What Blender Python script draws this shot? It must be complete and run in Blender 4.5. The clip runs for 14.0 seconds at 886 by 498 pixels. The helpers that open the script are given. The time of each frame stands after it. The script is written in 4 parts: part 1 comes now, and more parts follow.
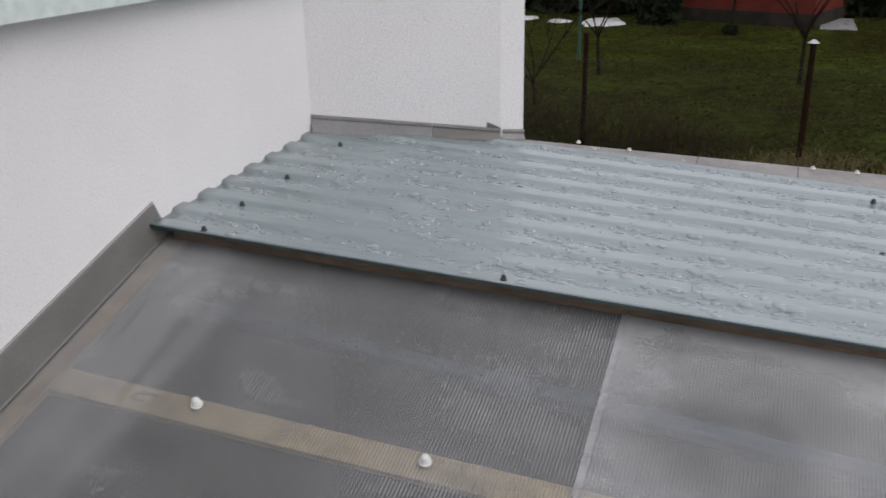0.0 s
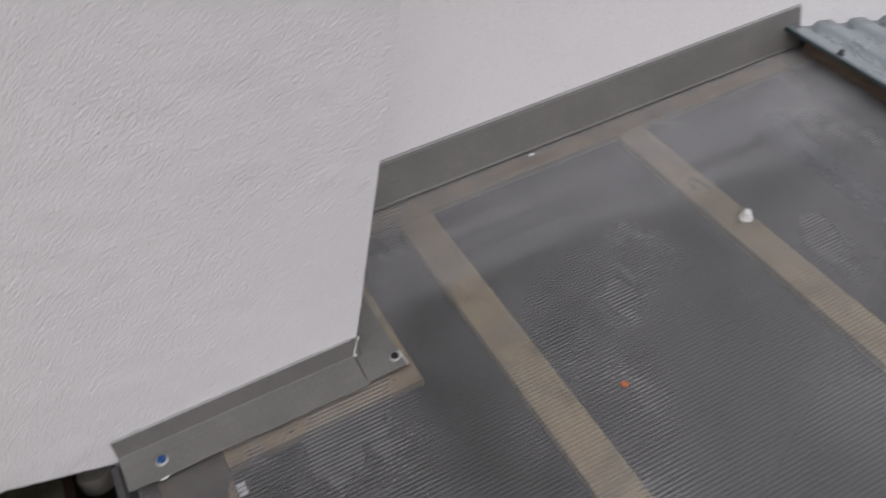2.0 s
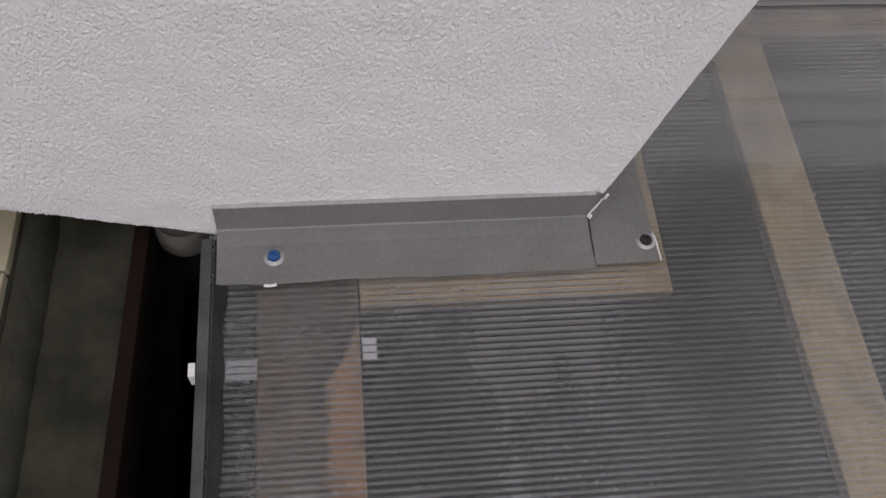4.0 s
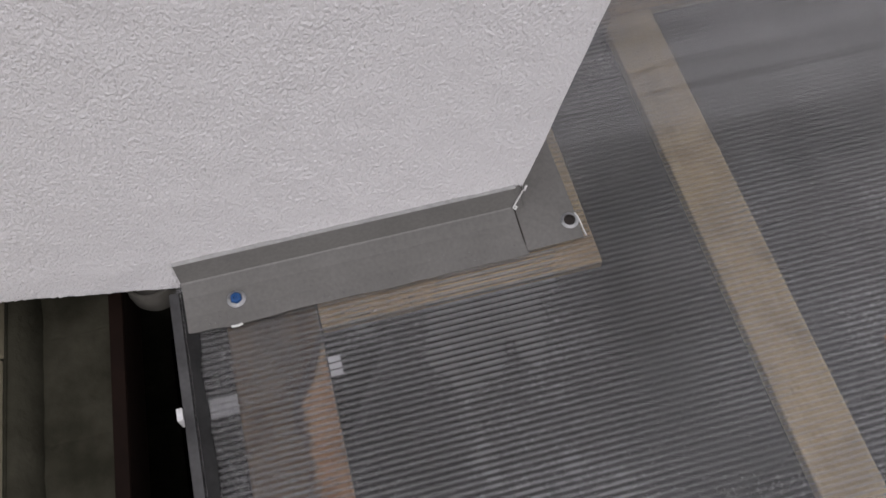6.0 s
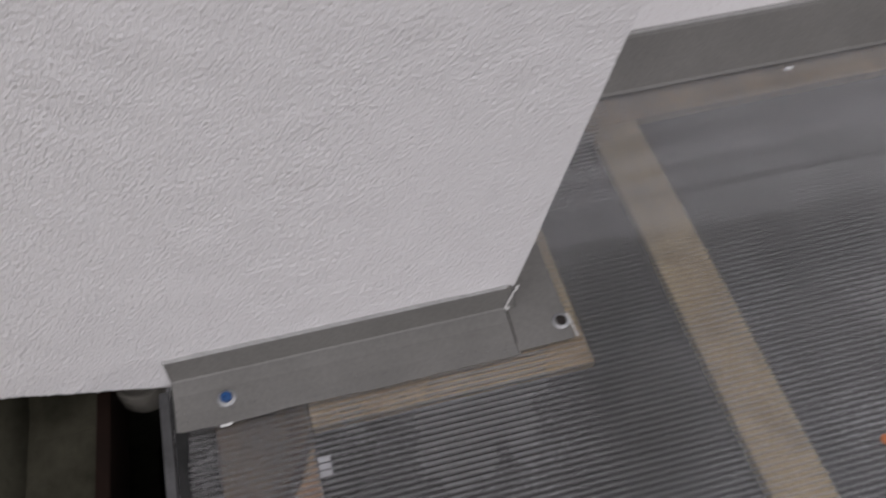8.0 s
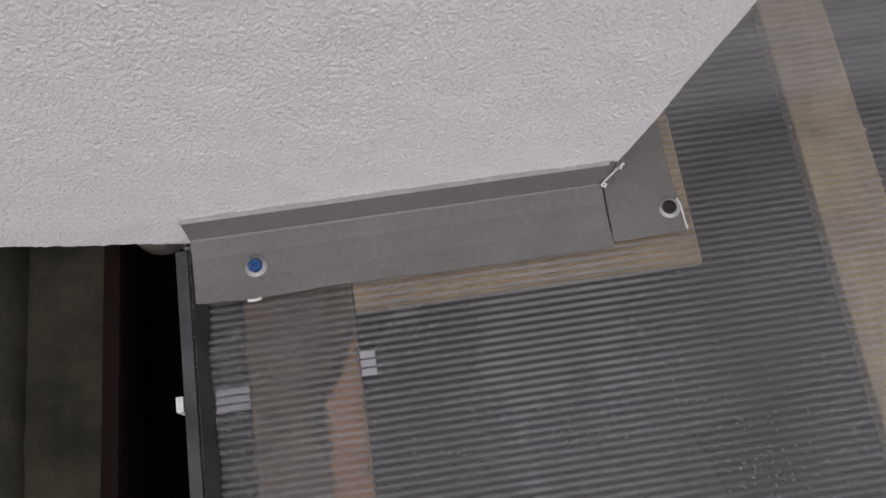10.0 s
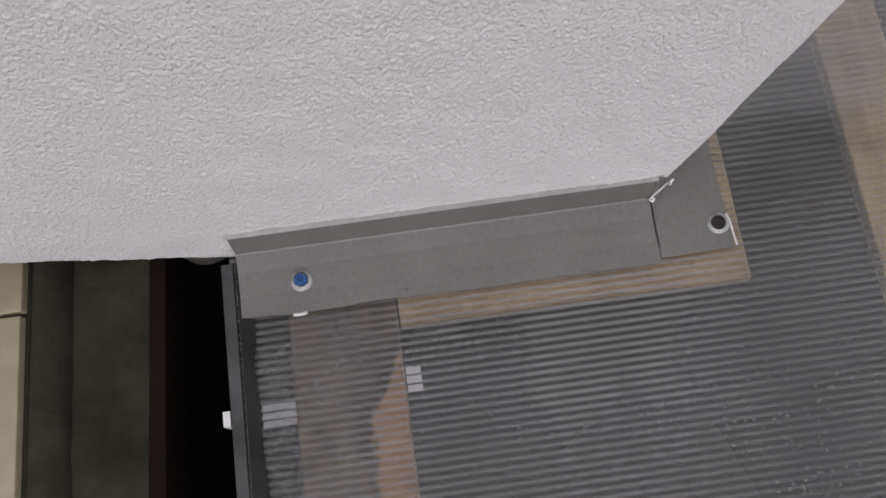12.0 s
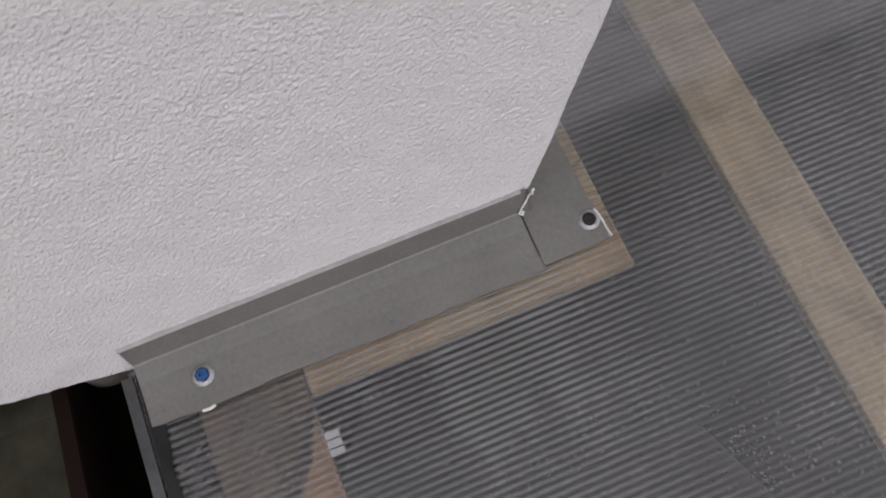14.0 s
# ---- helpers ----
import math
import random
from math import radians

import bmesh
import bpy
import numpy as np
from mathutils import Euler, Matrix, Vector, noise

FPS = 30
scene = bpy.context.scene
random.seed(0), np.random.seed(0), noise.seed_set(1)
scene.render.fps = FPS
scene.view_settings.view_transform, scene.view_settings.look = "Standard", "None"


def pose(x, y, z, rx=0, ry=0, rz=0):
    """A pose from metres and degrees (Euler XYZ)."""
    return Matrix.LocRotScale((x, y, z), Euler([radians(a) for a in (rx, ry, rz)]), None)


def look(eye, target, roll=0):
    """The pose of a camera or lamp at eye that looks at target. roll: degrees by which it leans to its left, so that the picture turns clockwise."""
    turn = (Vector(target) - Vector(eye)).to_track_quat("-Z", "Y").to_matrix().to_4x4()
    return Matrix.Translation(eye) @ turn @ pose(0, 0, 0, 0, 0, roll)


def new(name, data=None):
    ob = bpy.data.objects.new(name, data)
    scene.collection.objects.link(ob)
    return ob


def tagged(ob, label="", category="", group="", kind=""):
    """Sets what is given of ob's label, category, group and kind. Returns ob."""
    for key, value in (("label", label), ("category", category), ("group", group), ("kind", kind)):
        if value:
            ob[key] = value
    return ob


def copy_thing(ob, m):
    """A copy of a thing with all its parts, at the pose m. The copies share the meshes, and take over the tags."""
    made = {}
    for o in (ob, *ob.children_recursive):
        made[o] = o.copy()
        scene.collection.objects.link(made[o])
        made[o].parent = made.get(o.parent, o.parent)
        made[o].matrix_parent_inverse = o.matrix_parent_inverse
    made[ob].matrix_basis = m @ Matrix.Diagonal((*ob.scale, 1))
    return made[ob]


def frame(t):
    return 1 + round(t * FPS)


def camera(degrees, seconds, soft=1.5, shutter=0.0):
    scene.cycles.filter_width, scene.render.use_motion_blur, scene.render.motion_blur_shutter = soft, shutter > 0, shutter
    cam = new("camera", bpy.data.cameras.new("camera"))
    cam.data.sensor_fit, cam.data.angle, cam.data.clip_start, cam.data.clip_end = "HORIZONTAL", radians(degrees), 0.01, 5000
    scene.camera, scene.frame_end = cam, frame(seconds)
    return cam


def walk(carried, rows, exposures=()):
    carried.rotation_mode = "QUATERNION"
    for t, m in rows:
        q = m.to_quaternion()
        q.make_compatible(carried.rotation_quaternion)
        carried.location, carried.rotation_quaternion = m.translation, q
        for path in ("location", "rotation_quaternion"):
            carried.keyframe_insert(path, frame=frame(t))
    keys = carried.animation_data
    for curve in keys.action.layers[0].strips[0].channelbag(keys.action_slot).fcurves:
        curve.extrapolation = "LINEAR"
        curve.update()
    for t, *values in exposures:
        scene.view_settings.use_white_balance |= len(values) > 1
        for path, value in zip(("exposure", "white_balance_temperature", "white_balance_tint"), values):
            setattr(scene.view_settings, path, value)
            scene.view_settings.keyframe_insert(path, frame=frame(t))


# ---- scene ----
cam = camera(53.0, 14.0, soft=1.5, shutter=0.2)
PATH = [
    (0, (0.925, -0.525, 0.986), (0.256, 1.214, 0.261), -1.2),
    (0.5, (0.886, -0.523, 0.959), (-0.027, 1.077, 0.182), 0.6),
    (1, (0.878, -0.493, 0.928), (-0.328, 0.831, 0.039), 2.0),
    (1.5, (0.878, -0.494, 0.915), (-0.42, 0.691, -0.039), 2.5),
    (2, (0.842, -0.504, 0.821), (-0.571, 0.418, -0.253), 10.7),
    (2.5, (0.642, -0.532, 0.687), (-0.621, 0.183, -0.689), 23.9),
    (3, (0.458, -0.496, 0.644), (-0.625, 0.135, -0.914), 30.5),
    (3.2, (0.47, -0.444, 0.599), (-0.664, 0.198, -0.918), 30.7),
    (5.3, (0.416, -0.484, 0.543), (-0.636, 0.3, -0.967), 32.3),
    (5.5, (0.42, -0.471, 0.576), (-0.615, 0.294, -0.955), 29.4),
    (6, (0.481, -0.429, 0.648), (-0.605, 0.25, -0.888), 22.1),
    (6.5, (0.536, -0.431, 0.673), (-0.683, 0.242, -0.763), 15.6),
    (7, (0.565, -0.367, 0.727), (-0.84, 0.338, -0.51), 11.2),
    (7.5, (0.582, -0.381, 0.697), (-0.817, 0.645, -0.297), 17.1),
    (8, (0.504, -0.431, 0.639), (-0.79, 0.27, -0.715), 19.7),
    (8.2, (0.394, -0.43, 0.602), (-0.676, 0.259, -0.941), 23.8),
    (10.3, (0.293, -0.4, 0.568), (-0.492, 0.215, -1.166), 33.1),
    (10.5, (0.295, -0.409, 0.565), (-0.496, 0.226, -1.159), 33.4),
    (11, (0.292, -0.408, 0.568), (-0.506, 0.206, -1.16), 31.6),
    (11.5, (0.266, -0.418, 0.574), (-0.481, 0.179, -1.183), 33.2),
    (12, (0.262, -0.42, 0.575), (-0.492, 0.148, -1.188), 32.3),
    (12.5, (0.262, -0.425, 0.569), (-0.501, 0.172, -1.181), 32.5),
    (13, (0.267, -0.413, 0.57), (-0.507, 0.201, -1.169), 31.3),
    (13.5, (0.278, -0.405, 0.563), (-0.53, 0.221, -1.155), 27.0),
    (14, (0.298, -0.371, 0.589), (-0.57, 0.31, -1.079), 19.1),
]
walk(cam, [(t, look(eye, target, roll)) for t, eye, target, roll in PATH], [(0, 0.26, 6400, 13.0), (1.5, 0.18, 6400, 14.0), (3, 0.12, 6450, 17.0), (5.5, 0.16, 6450, 17.0), (7, 0.18, 6400, 15.5), (7.6, 0.16, 6400, 16.0), (8.2, 0.02, 6450, 16.5), (10.3, 0.12, 6450, 17.5), (11, 0.15, 6450, 17.5), (14, 0.20, 6450, 17.0)])

# ---- world and light: a flat overcast winter day ----
world = bpy.data.worlds.new("overcast_sky")
scene.world = world
world.use_nodes = True
wn, wl = world.node_tree.nodes, world.node_tree.links
sky = wn.new("ShaderNodeTexSky")
sky.sky_type, sky.sun_disc = "NISHITA", False
sky.sun_elevation, sky.sun_rotation = radians(42), radians(107)
sky.dust_density, sky.air_density = 4.0, 1.0
grey = wn.new("ShaderNodeHueSaturation")
grey.inputs["Saturation"].default_value = 0.28
wl.new(sky.outputs["Color"], grey.inputs["Color"])
lit = wn.new("ShaderNodeVectorMath")
lit.operation, lit.inputs["Scale"].default_value = "SCALE", 0.10
wl.new(grey.outputs["Color"], lit.inputs[0])
cloud = wn.new("ShaderNodeMix")
cloud.data_type = "RGBA"
cloud.inputs[0].default_value = 0.75
cloud.inputs[7].default_value = (0.885, 0.89, 0.905, 1)   # an even layer of cloud over the sky
wl.new(lit.outputs[0], cloud.inputs[6])
wl.new(cloud.outputs[2], wn["Background"].inputs["Color"])
wn["Background"].inputs["Strength"].default_value = 1.0
sun = new("sun", bpy.data.lights.new("sun", "SUN"))
sun.data.energy, sun.data.angle, sun.data.color = 0.5, radians(40), (1.0, 0.97, 0.93)
sun.matrix_world = look((4.5, -1.0, 4.2), (0, 0.4, 0))

# the sloping roof: local x runs off the wall, y up the slope, z out of the sheet
ROOF = Matrix(((0.9942, 0.0, 0.1076, 0), (0.0311, 0.9572, -0.2876, 0), (-0.1030, 0.2893, 0.9517, 0), (0, 0, 0, 1)))
A_X = -0.304          # face of the long wall
B_X, B_Y = -0.030, -0.0495  # front and corner of the projecting wall


def metal_z(x, y):
    """Height of the corrugated roof's middle plane."""
    return 0.362 - 0.09 * (x - A_X) + 0.04 * (y - 0.93)


# ---- materials ----
def material(name, rough=0.6, metal=0.0, spec=0.5):
    m = bpy.data.materials.new(name)
    m.use_nodes = True
    b = m.node_tree.nodes["Principled BSDF"]
    b.inputs["Roughness"].default_value = rough
    b.inputs["Metallic"].default_value = metal
    b.inputs["Specular IOR Level"].default_value = spec
    return m, m.node_tree.nodes, m.node_tree.links, b


def coords(n, l, scale=(1, 1, 1), rot=(0, 0, 0)):
    tc, mp = n.new("ShaderNodeTexCoord"), n.new("ShaderNodeMapping")
    mp.inputs["Scale"].default_value = scale
    mp.inputs["Rotation"].default_value = rot
    l.new(tc.outputs["Object"], mp.inputs["Vector"])
    return mp.outputs["Vector"]


def noise_tex(n, l, vec, scale, detail=4.0, rough=0.55, dist=0.0):
    t = n.new("ShaderNodeTexNoise")
    t.inputs["Scale"].default_value, t.inputs["Detail"].default_value = scale, detail
    t.inputs["Roughness"].default_value, t.inputs["Distortion"].default_value = rough, dist
    l.new(vec, t.inputs["Vector"])
    return t.outputs["Fac"]


def ramp(n, l, fac, stops):
    r = n.new("ShaderNodeValToRGB")
    e = r.color_ramp.elements
    while len(e) < len(stops):
        e.new(0.5)
    for k, (p, c) in enumerate(stops):
        e[k].position, e[k].color = p, (*c, 1) if len(c) == 3 else c
    l.new(fac, r.inputs["Fac"])
    return r.outputs["Color"]


def blend(n, l, a, b, fac, mode="MIX"):
    x = n.new("ShaderNodeMix")
    x.data_type, x.blend_type = "RGBA", mode
    for sock, v in ((x.inputs[0], fac), (x.inputs[6], a), (x.inputs[7], b)):
        if isinstance(v, (int, float)):
            sock.default_value = v
        elif isinstance(v, tuple):
            sock.default_value = (*v, 1)
        else:
            l.new(v, sock)
    return x.outputs[2]


def bump(n, l, b, height, strength, dist, prev=None):
    k = n.new("ShaderNodeBump")
    k.inputs["Strength"].default_value, k.inputs["Distance"].default_value = strength, dist
    l.new(height, k.inputs["Height"])
    if prev:
        l.new(prev, k.inputs["Normal"])
    l.new(k.outputs["Normal"], b.inputs["Normal"])
    return k.outputs["Normal"]


def two_scale(name, dark, light, big=3.0, fine=60.0, rough=0.6, metal=0.0, spec=0.5, bumpiness=0.2, dist=0.002, stretch=(1, 1, 1), rot=(0, 0, 0)):
    """A plain surface with stains at one scale and grain at another."""
    m, n, l, b = material(name, rough, metal, spec)
    v = coords(n, l, stretch, rot)
    stains = ramp(n, l, noise_tex(n, l, v, big, 5), [(0.32, dark), (0.68, light)])
    grain = noise_tex(n, l, v, fine, 4)
    g = ramp(n, l, grain, [(0.3, (0.8, 0.8, 0.8)), (0.7, (1.06, 1.06, 1.06))])
    l.new(blend(n, l, stains, g, 0.8, "MULTIPLY"), b.inputs["Base Color"])
    bump(n, l, b, grain, bumpiness, dist)
    return m


def stucco(name, grain_scale, height, tall=0.8, tone=1.0):
    """White render: rounded grains and pits of a few millimetres over a faint larger unevenness."""
    m, n, l, b = material(name, 0.9, spec=0.2)
    v = coords(n, l)
    vs = coords(n, l, (1, 1, tall))
    base = ramp(n, l, noise_tex(n, l, v, 2.2, 4), [(0.3, tuple(tone * c for c in (0.71, 0.70, 0.705))), (0.7, tuple(tone * c for c in (0.765, 0.752, 0.757)))])
    spots = ramp(n, l, noise_tex(n, l, v, 38, 2), [(0.72, (1, 1, 1)), (0.82, (0.86, 0.85, 0.84))])
    pits = noise_tex(n, l, vs, grain_scale, 3, 0.55, 0.3)
    # the low pits are tinted darker, so their shade sits in the colour
    pit_shade = ramp(n, l, pits, [(0.30, (0.80, 0.785, 0.77)), (0.44, (1, 1, 1))])
    col = blend(n, l, blend(n, l, base, spots, 0.6, "MULTIPLY"), pit_shade, 0.7, "MULTIPLY")
    l.new(col, b.inputs["Base Color"])
    cell = n.new("ShaderNodeTexVoronoi")
    cell.feature, cell.inputs["Scale"].default_value = "SMOOTH_F1", grain_scale * 0.62
    cell.inputs["Smoothness"].default_value, cell.inputs["Randomness"].default_value = 0.5, 1.0
    l.new(vs, cell.inputs["Vector"])
    inv = n.new("ShaderNodeMath")
    inv.operation, inv.inputs[0].default_value = "SUBTRACT", 1.0
    l.new(cell.outputs["Distance"], inv.inputs[1])
    k = bump(n, l, b, inv.outputs[0], 0.55, height)
    bump(n, l, b, pits, 0.85, height, k)
    return m


def wood(name, dark, light, along="x", wet=0.55):
    m, n, l, b = material(name, wet, spec=0.35)
    s = (3, 40, 40) if along == "x" else (40, 3, 40)
    v, p = coords(n, l, s), coords(n, l)
    grain = noise_tex(n, l, v, 3.0, 6, 0.65, 0.8)
    c = ramp(n, l, grain, [(0.3, dark), (0.7, light)])
    st = ramp(n, l, noise_tex(n, l, p, 14, 5, 0.6, 0.5), [(0.35, (0.62, 0.6, 0.58)), (0.55, (1, 1, 1))])
    l.new(blend(n, l, c, st, 0.8, "MULTIPLY"), b.inputs["Base Color"])
    bump(n, l, b, grain, 0.3, 0.002)
    return m


def clear_plastic(name, tint, haze_part, rough, base, gloss=1.5, wave=0.0, haze_rise=0.0, speck=0.0, damp=0.0):
    """Weathered clear plastic: most light goes straight through, some meets a milky haze, and the skin shines by Fresnel."""
    m, n, l, b = material(name, 0.8, spec=0.0)
    v = coords(n, l)
    haze = noise_tex(n, l, coords(n, l, (1.0, 1.6, 1)), 2.6, 5)
    # the milky haze grows steadily up the slope
    if haze_rise:
        sep, up, add = n.new("ShaderNodeSeparateXYZ"), n.new("ShaderNodeMapRange"), n.new("ShaderNodeMath")
        l.new(v, sep.inputs[0])
        up.inputs["From Min"].default_value, up.inputs["From Max"].default_value = -0.1, 1.0
        up.inputs["To Min"].default_value, up.inputs["To Max"].default_value = -0.08, haze_rise
        l.new(sep.outputs["Y"], up.inputs["Value"])
        add.operation = "ADD"
        l.new(haze, add.inputs[0])
        l.new(up.outputs["Result"], add.inputs[1])
        haze = add.outputs[0]
    grit = n.new("ShaderNodeMapRange")          # specks of dried dirt and mist too fine to be beads
    grit.inputs["From Min"].default_value, grit.inputs["From Max"].default_value = 0.53, 0.70
    grit.inputs["To Min"].default_value, grit.inputs["To Max"].default_value = 0.0, speck
    l.new(noise_tex(n, l, coords(n, l, (1.0, 0.55, 1)), 520, 3, 0.6), grit.inputs["Value"])
    l.new(ramp(n, l, haze, [(0.3, tuple(c * 0.8 for c in base)), (0.7, base)]), b.inputs["Base Color"])
    t, mx = n.new("ShaderNodeBsdfTransparent"), n.new("ShaderNodeMixShader")
    t.inputs["Color"].default_value = (*tint, 1)
    fac = n.new("ShaderNodeMapRange")
    fac.inputs["From Min"].default_value, fac.inputs["From Max"].default_value = 0.3, 0.7
    fac.inputs["To Min"].default_value, fac.inputs["To Max"].default_value = haze_part * 0.35, haze_part * 1.75
    fac.clamp = False
    l.new(haze, fac.inputs["Value"])
    total = n.new("ShaderNodeMath")
    total.operation = "ADD"
    l.new(fac.outputs["Result"], total.inputs[0])
    l.new(grit.outputs["Result"], total.inputs[1])
    if damp:                                     # mist inside the flutes beside the wall, flute by flute
        wob, near, flute, sum2 = n.new("ShaderNodeMath"), n.new("ShaderNodeMapRange"), n.new("ShaderNodeMapRange"), n.new("ShaderNodeMath")
        side = n.new("ShaderNodeSeparateXYZ")
        l.new(v, side.inputs[0])
        wob.operation, wob.inputs[1].default_value = "MULTIPLY_ADD", 0.16
        l.new(noise_tex(n, l, coords(n, l, (9, 1.3, 1)), 1.6, 3), wob.inputs[0])
        l.new(side.outputs["X"], wob.inputs[2])
        near.interpolation_type = "SMOOTHSTEP"
        near.inputs["From Min"].default_value, near.inputs["From Max"].default_value = -0.045, 0.055
        near.inputs["To Min"].default_value, near.inputs["To Max"].default_value = 1.0, 0.0
        l.new(wob.outputs[0], near.inputs["Value"])
        flute.inputs["From Min"].default_value, flute.inputs["From Max"].default_value = 0.38, 0.56
        flute.inputs["To Min"].default_value, flute.inputs["To Max"].default_value = damp * 0.35, damp
        l.new(noise_tex(n, l, coords(n, l, (26, 0.9, 1)), 1.0, 3), flute.inputs["Value"])
        sum2.operation = "MULTIPLY_ADD"
        l.new(near.outputs["Result"], sum2.inputs[0])
        l.new(flute.outputs["Result"], sum2.inputs[1])
        l.new(total.outputs[0], sum2.inputs[2])
        total = sum2
    l.new(total.outputs[0], mx.inputs["Fac"])
    l.new(t.outputs[0], mx.inputs[1])
    l.new(b.outputs[0], mx.inputs[2])
    if gloss:
        g, f, top = n.new("ShaderNodeBsdfGlossy"), n.new("ShaderNodeFresnel"), n.new("ShaderNodeMixShader")
        f.inputs["IOR"].default_value = gloss
        rg = n.new("ShaderNodeMapRange")
        rg.inputs["To Min"].default_value, rg.inputs["To Max"].default_value = rough * 0.6, rough * 1.5
        l.new(noise_tex(n, l, v, 16, 4), rg.inputs["Value"])
        l.new(rg.outputs["Result"], g.inputs["Roughness"])
        if wave:
            k = bump(n, l, b, noise_tex(n, l, coords(n, l, (1, 0.35, 1)), 45, 3), wave, 0.002)
            l.new(k, g.inputs["Normal"])
            l.new(k, f.inputs["Normal"])
        l.new(f.outputs[0], top.inputs["Fac"])
        l.new(mx.outputs[0], top.inputs[1])
        l.new(g.outputs[0], top.inputs[2])
        mx = top
    l.new(mx.outputs[0], n["Material Output"].inputs["Surface"])
    return m


STUCCO = stucco("rough_white_render", 600, 0.0018, tone=0.92)
STUCCO_FINE = stucco("white_render", 260, 0.0016, 1.0)
FLASHING = two_scale("grey_painted_sheet", (0.142, 0.139, 0.130), (0.172, 0.168, 0.158), 14, 240, 0.42, 0.0, 0.5, 0.10, 0.0006)
FLASH_LIP = two_scale("pale_sealant_lip", (0.30, 0.30, 0.295), (0.40, 0.40, 0.39), 9, 120, 0.6)
FAR_FLASHING = two_scale("grey_far_flashing", (0.21, 0.205, 0.205), (0.26, 0.255, 0.255), 5, 60, 0.5)
SHEET = clear_plastic("clear_twinwall_skin", (0.99, 0.99, 0.99), 0.025, 0.12, (0.75, 0.75, 0.765), 1.5, 0.25, 1.25, 0.09, 0.13)
MILKY_SHEET = clear_plastic("milky_twinwall_skin", (0.98, 0.98, 0.99), 0.18, 0.12, (0.72, 0.72, 0.73), 1.5, 0.25, 0.2, 0.09)
WEB = clear_plastic("clear_twinwall_rib", (0.97, 0.97, 0.97), 0.25, 0.25, (0.68, 0.685, 0.69), 0, speck=0.08)
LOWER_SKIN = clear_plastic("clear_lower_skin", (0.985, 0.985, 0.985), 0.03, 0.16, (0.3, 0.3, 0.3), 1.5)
JOINT = clear_plastic("clear_joint_strip", (0.95, 0.95, 0.96), 0.30, 0.2, (0.72, 0.72, 0.74), 1.5)
BATTEN = wood("pale_batten_wood", (0.50, 0.385, 0.215), (0.70, 0.575, 0.365), "x")
BATTEN_Y = wood("pale_edge_batten_wood", (0.51, 0.375, 0.21), (0.69, 0.54, 0.345), "y")

def eave_wood():
    """Rain-soaked knotty board: grey-brown, with an orange heartwood edge behind a dark slanting knot."""
    m, n, l, b = material("stained_eave_wood", 0.6, spec=0.3)
    p = coords(n, l)
    sep = n.new("ShaderNodeSeparateXYZ")
    l.new(p, sep.inputs[0])

    def calc(op, a, c, d=None):
        k = n.new("ShaderNodeMath")
        k.operation = op
        for i, q in enumerate((a, c, d)):
            if q is None:
                continue
            if isinstance(q, (int, float)):
                k.inputs[i].default_value = q
            else:
                l.new(q, k.inputs[i])
        return k.outputs[0]

    low = noise_tex(n, l, coords(n, l, (7, 16, 16)), 1.4, 4, 0.55, 1.2)
    wander = calc("MULTIPLY_ADD", noise_tex(n, l, coords(n, l, (1, 1.4, 1)), 34, 4, 0.6), 0.030, -0.015)
    slant = calc("MAXIMUM", calc("MULTIPLY_ADD", sep.outputs["X"], -0.55, -0.238), calc("MULTIPLY_ADD", low, 0.06, -0.331))
    off = calc("ADD", calc("SUBTRACT", sep.outputs["Y"], slant), wander)     # beyond the knot line: heartwood
    heart = n.new("ShaderNodeMapRange")
    heart.inputs["From Min"].default_value, heart.inputs["From Max"].default_value = 0.0, 0.009
    l.new(off, heart.inputs["Value"])
    dull = ramp(n, l, low, [(0.28, (0.095, 0.062, 0.040)), (0.50, (0.165, 0.112, 0.070)), (0.72, (0.23, 0.16, 0.10))])
    warm = ramp(n, l, noise_tex(n, l, coords(n, l, (9, 22, 16)), 2.0, 4), [(0.3, (0.36, 0.195, 0.10)), (0.6, (0.50, 0.31, 0.18)), (0.8, (0.44, 0.32, 0.20))])
    c = blend(n, l, dull, warm, heart.outputs["Result"])
    knot = n.new("ShaderNodeMapRange")
    knot.inputs["From Min"].default_value, knot.inputs["From Max"].default_value = 0.0035, 0.0085
    knot.inputs["To Min"].default_value, knot.inputs["To Max"].default_value = 1.0, 0.0
    l.new(calc("ABSOLUTE", off, 0.0), knot.inputs["Value"])
    near = n.new("ShaderNodeMapRange")           # the knot fades along the board
    near.inputs["From Min"].default_value, near.inputs["From Max"].default_value = 0.13, 0.16
    near.inputs["To Min"].default_value, near.inputs["To Max"].default_value = 0.85, 0.25
    l.new(sep.outputs["X"], near.inputs["Value"])
    c = blend(n, l, c, (0.055, 0.042, 0.036), calc("MULTIPLY", knot.outputs["Result"], near.outputs["Result"]))
    grain = noise_tex(n, l, coords(n, l, (3, 60, 60)), 3, 6, 0.65, 0.8)
    g = ramp(n, l, grain, [(0.3, (0.74, 0.72, 0.70)), (0.65, (1.05, 1.05, 1.05))])
    st = ramp(n, l, noise_tex(n, l, p, 21, 4, 0.6, 1.0), [(0.33, (0.45, 0.42, 0.40)), (0.46, (1, 1, 1))])
    l.new(blend(n, l, blend(n, l, c, g, 0.9, "MULTIPLY"), st, 0.8, "MULTIPLY"), b.inputs["Base Color"])
    bump(n, l, b, grain, 0.3, 0.002)
    return m


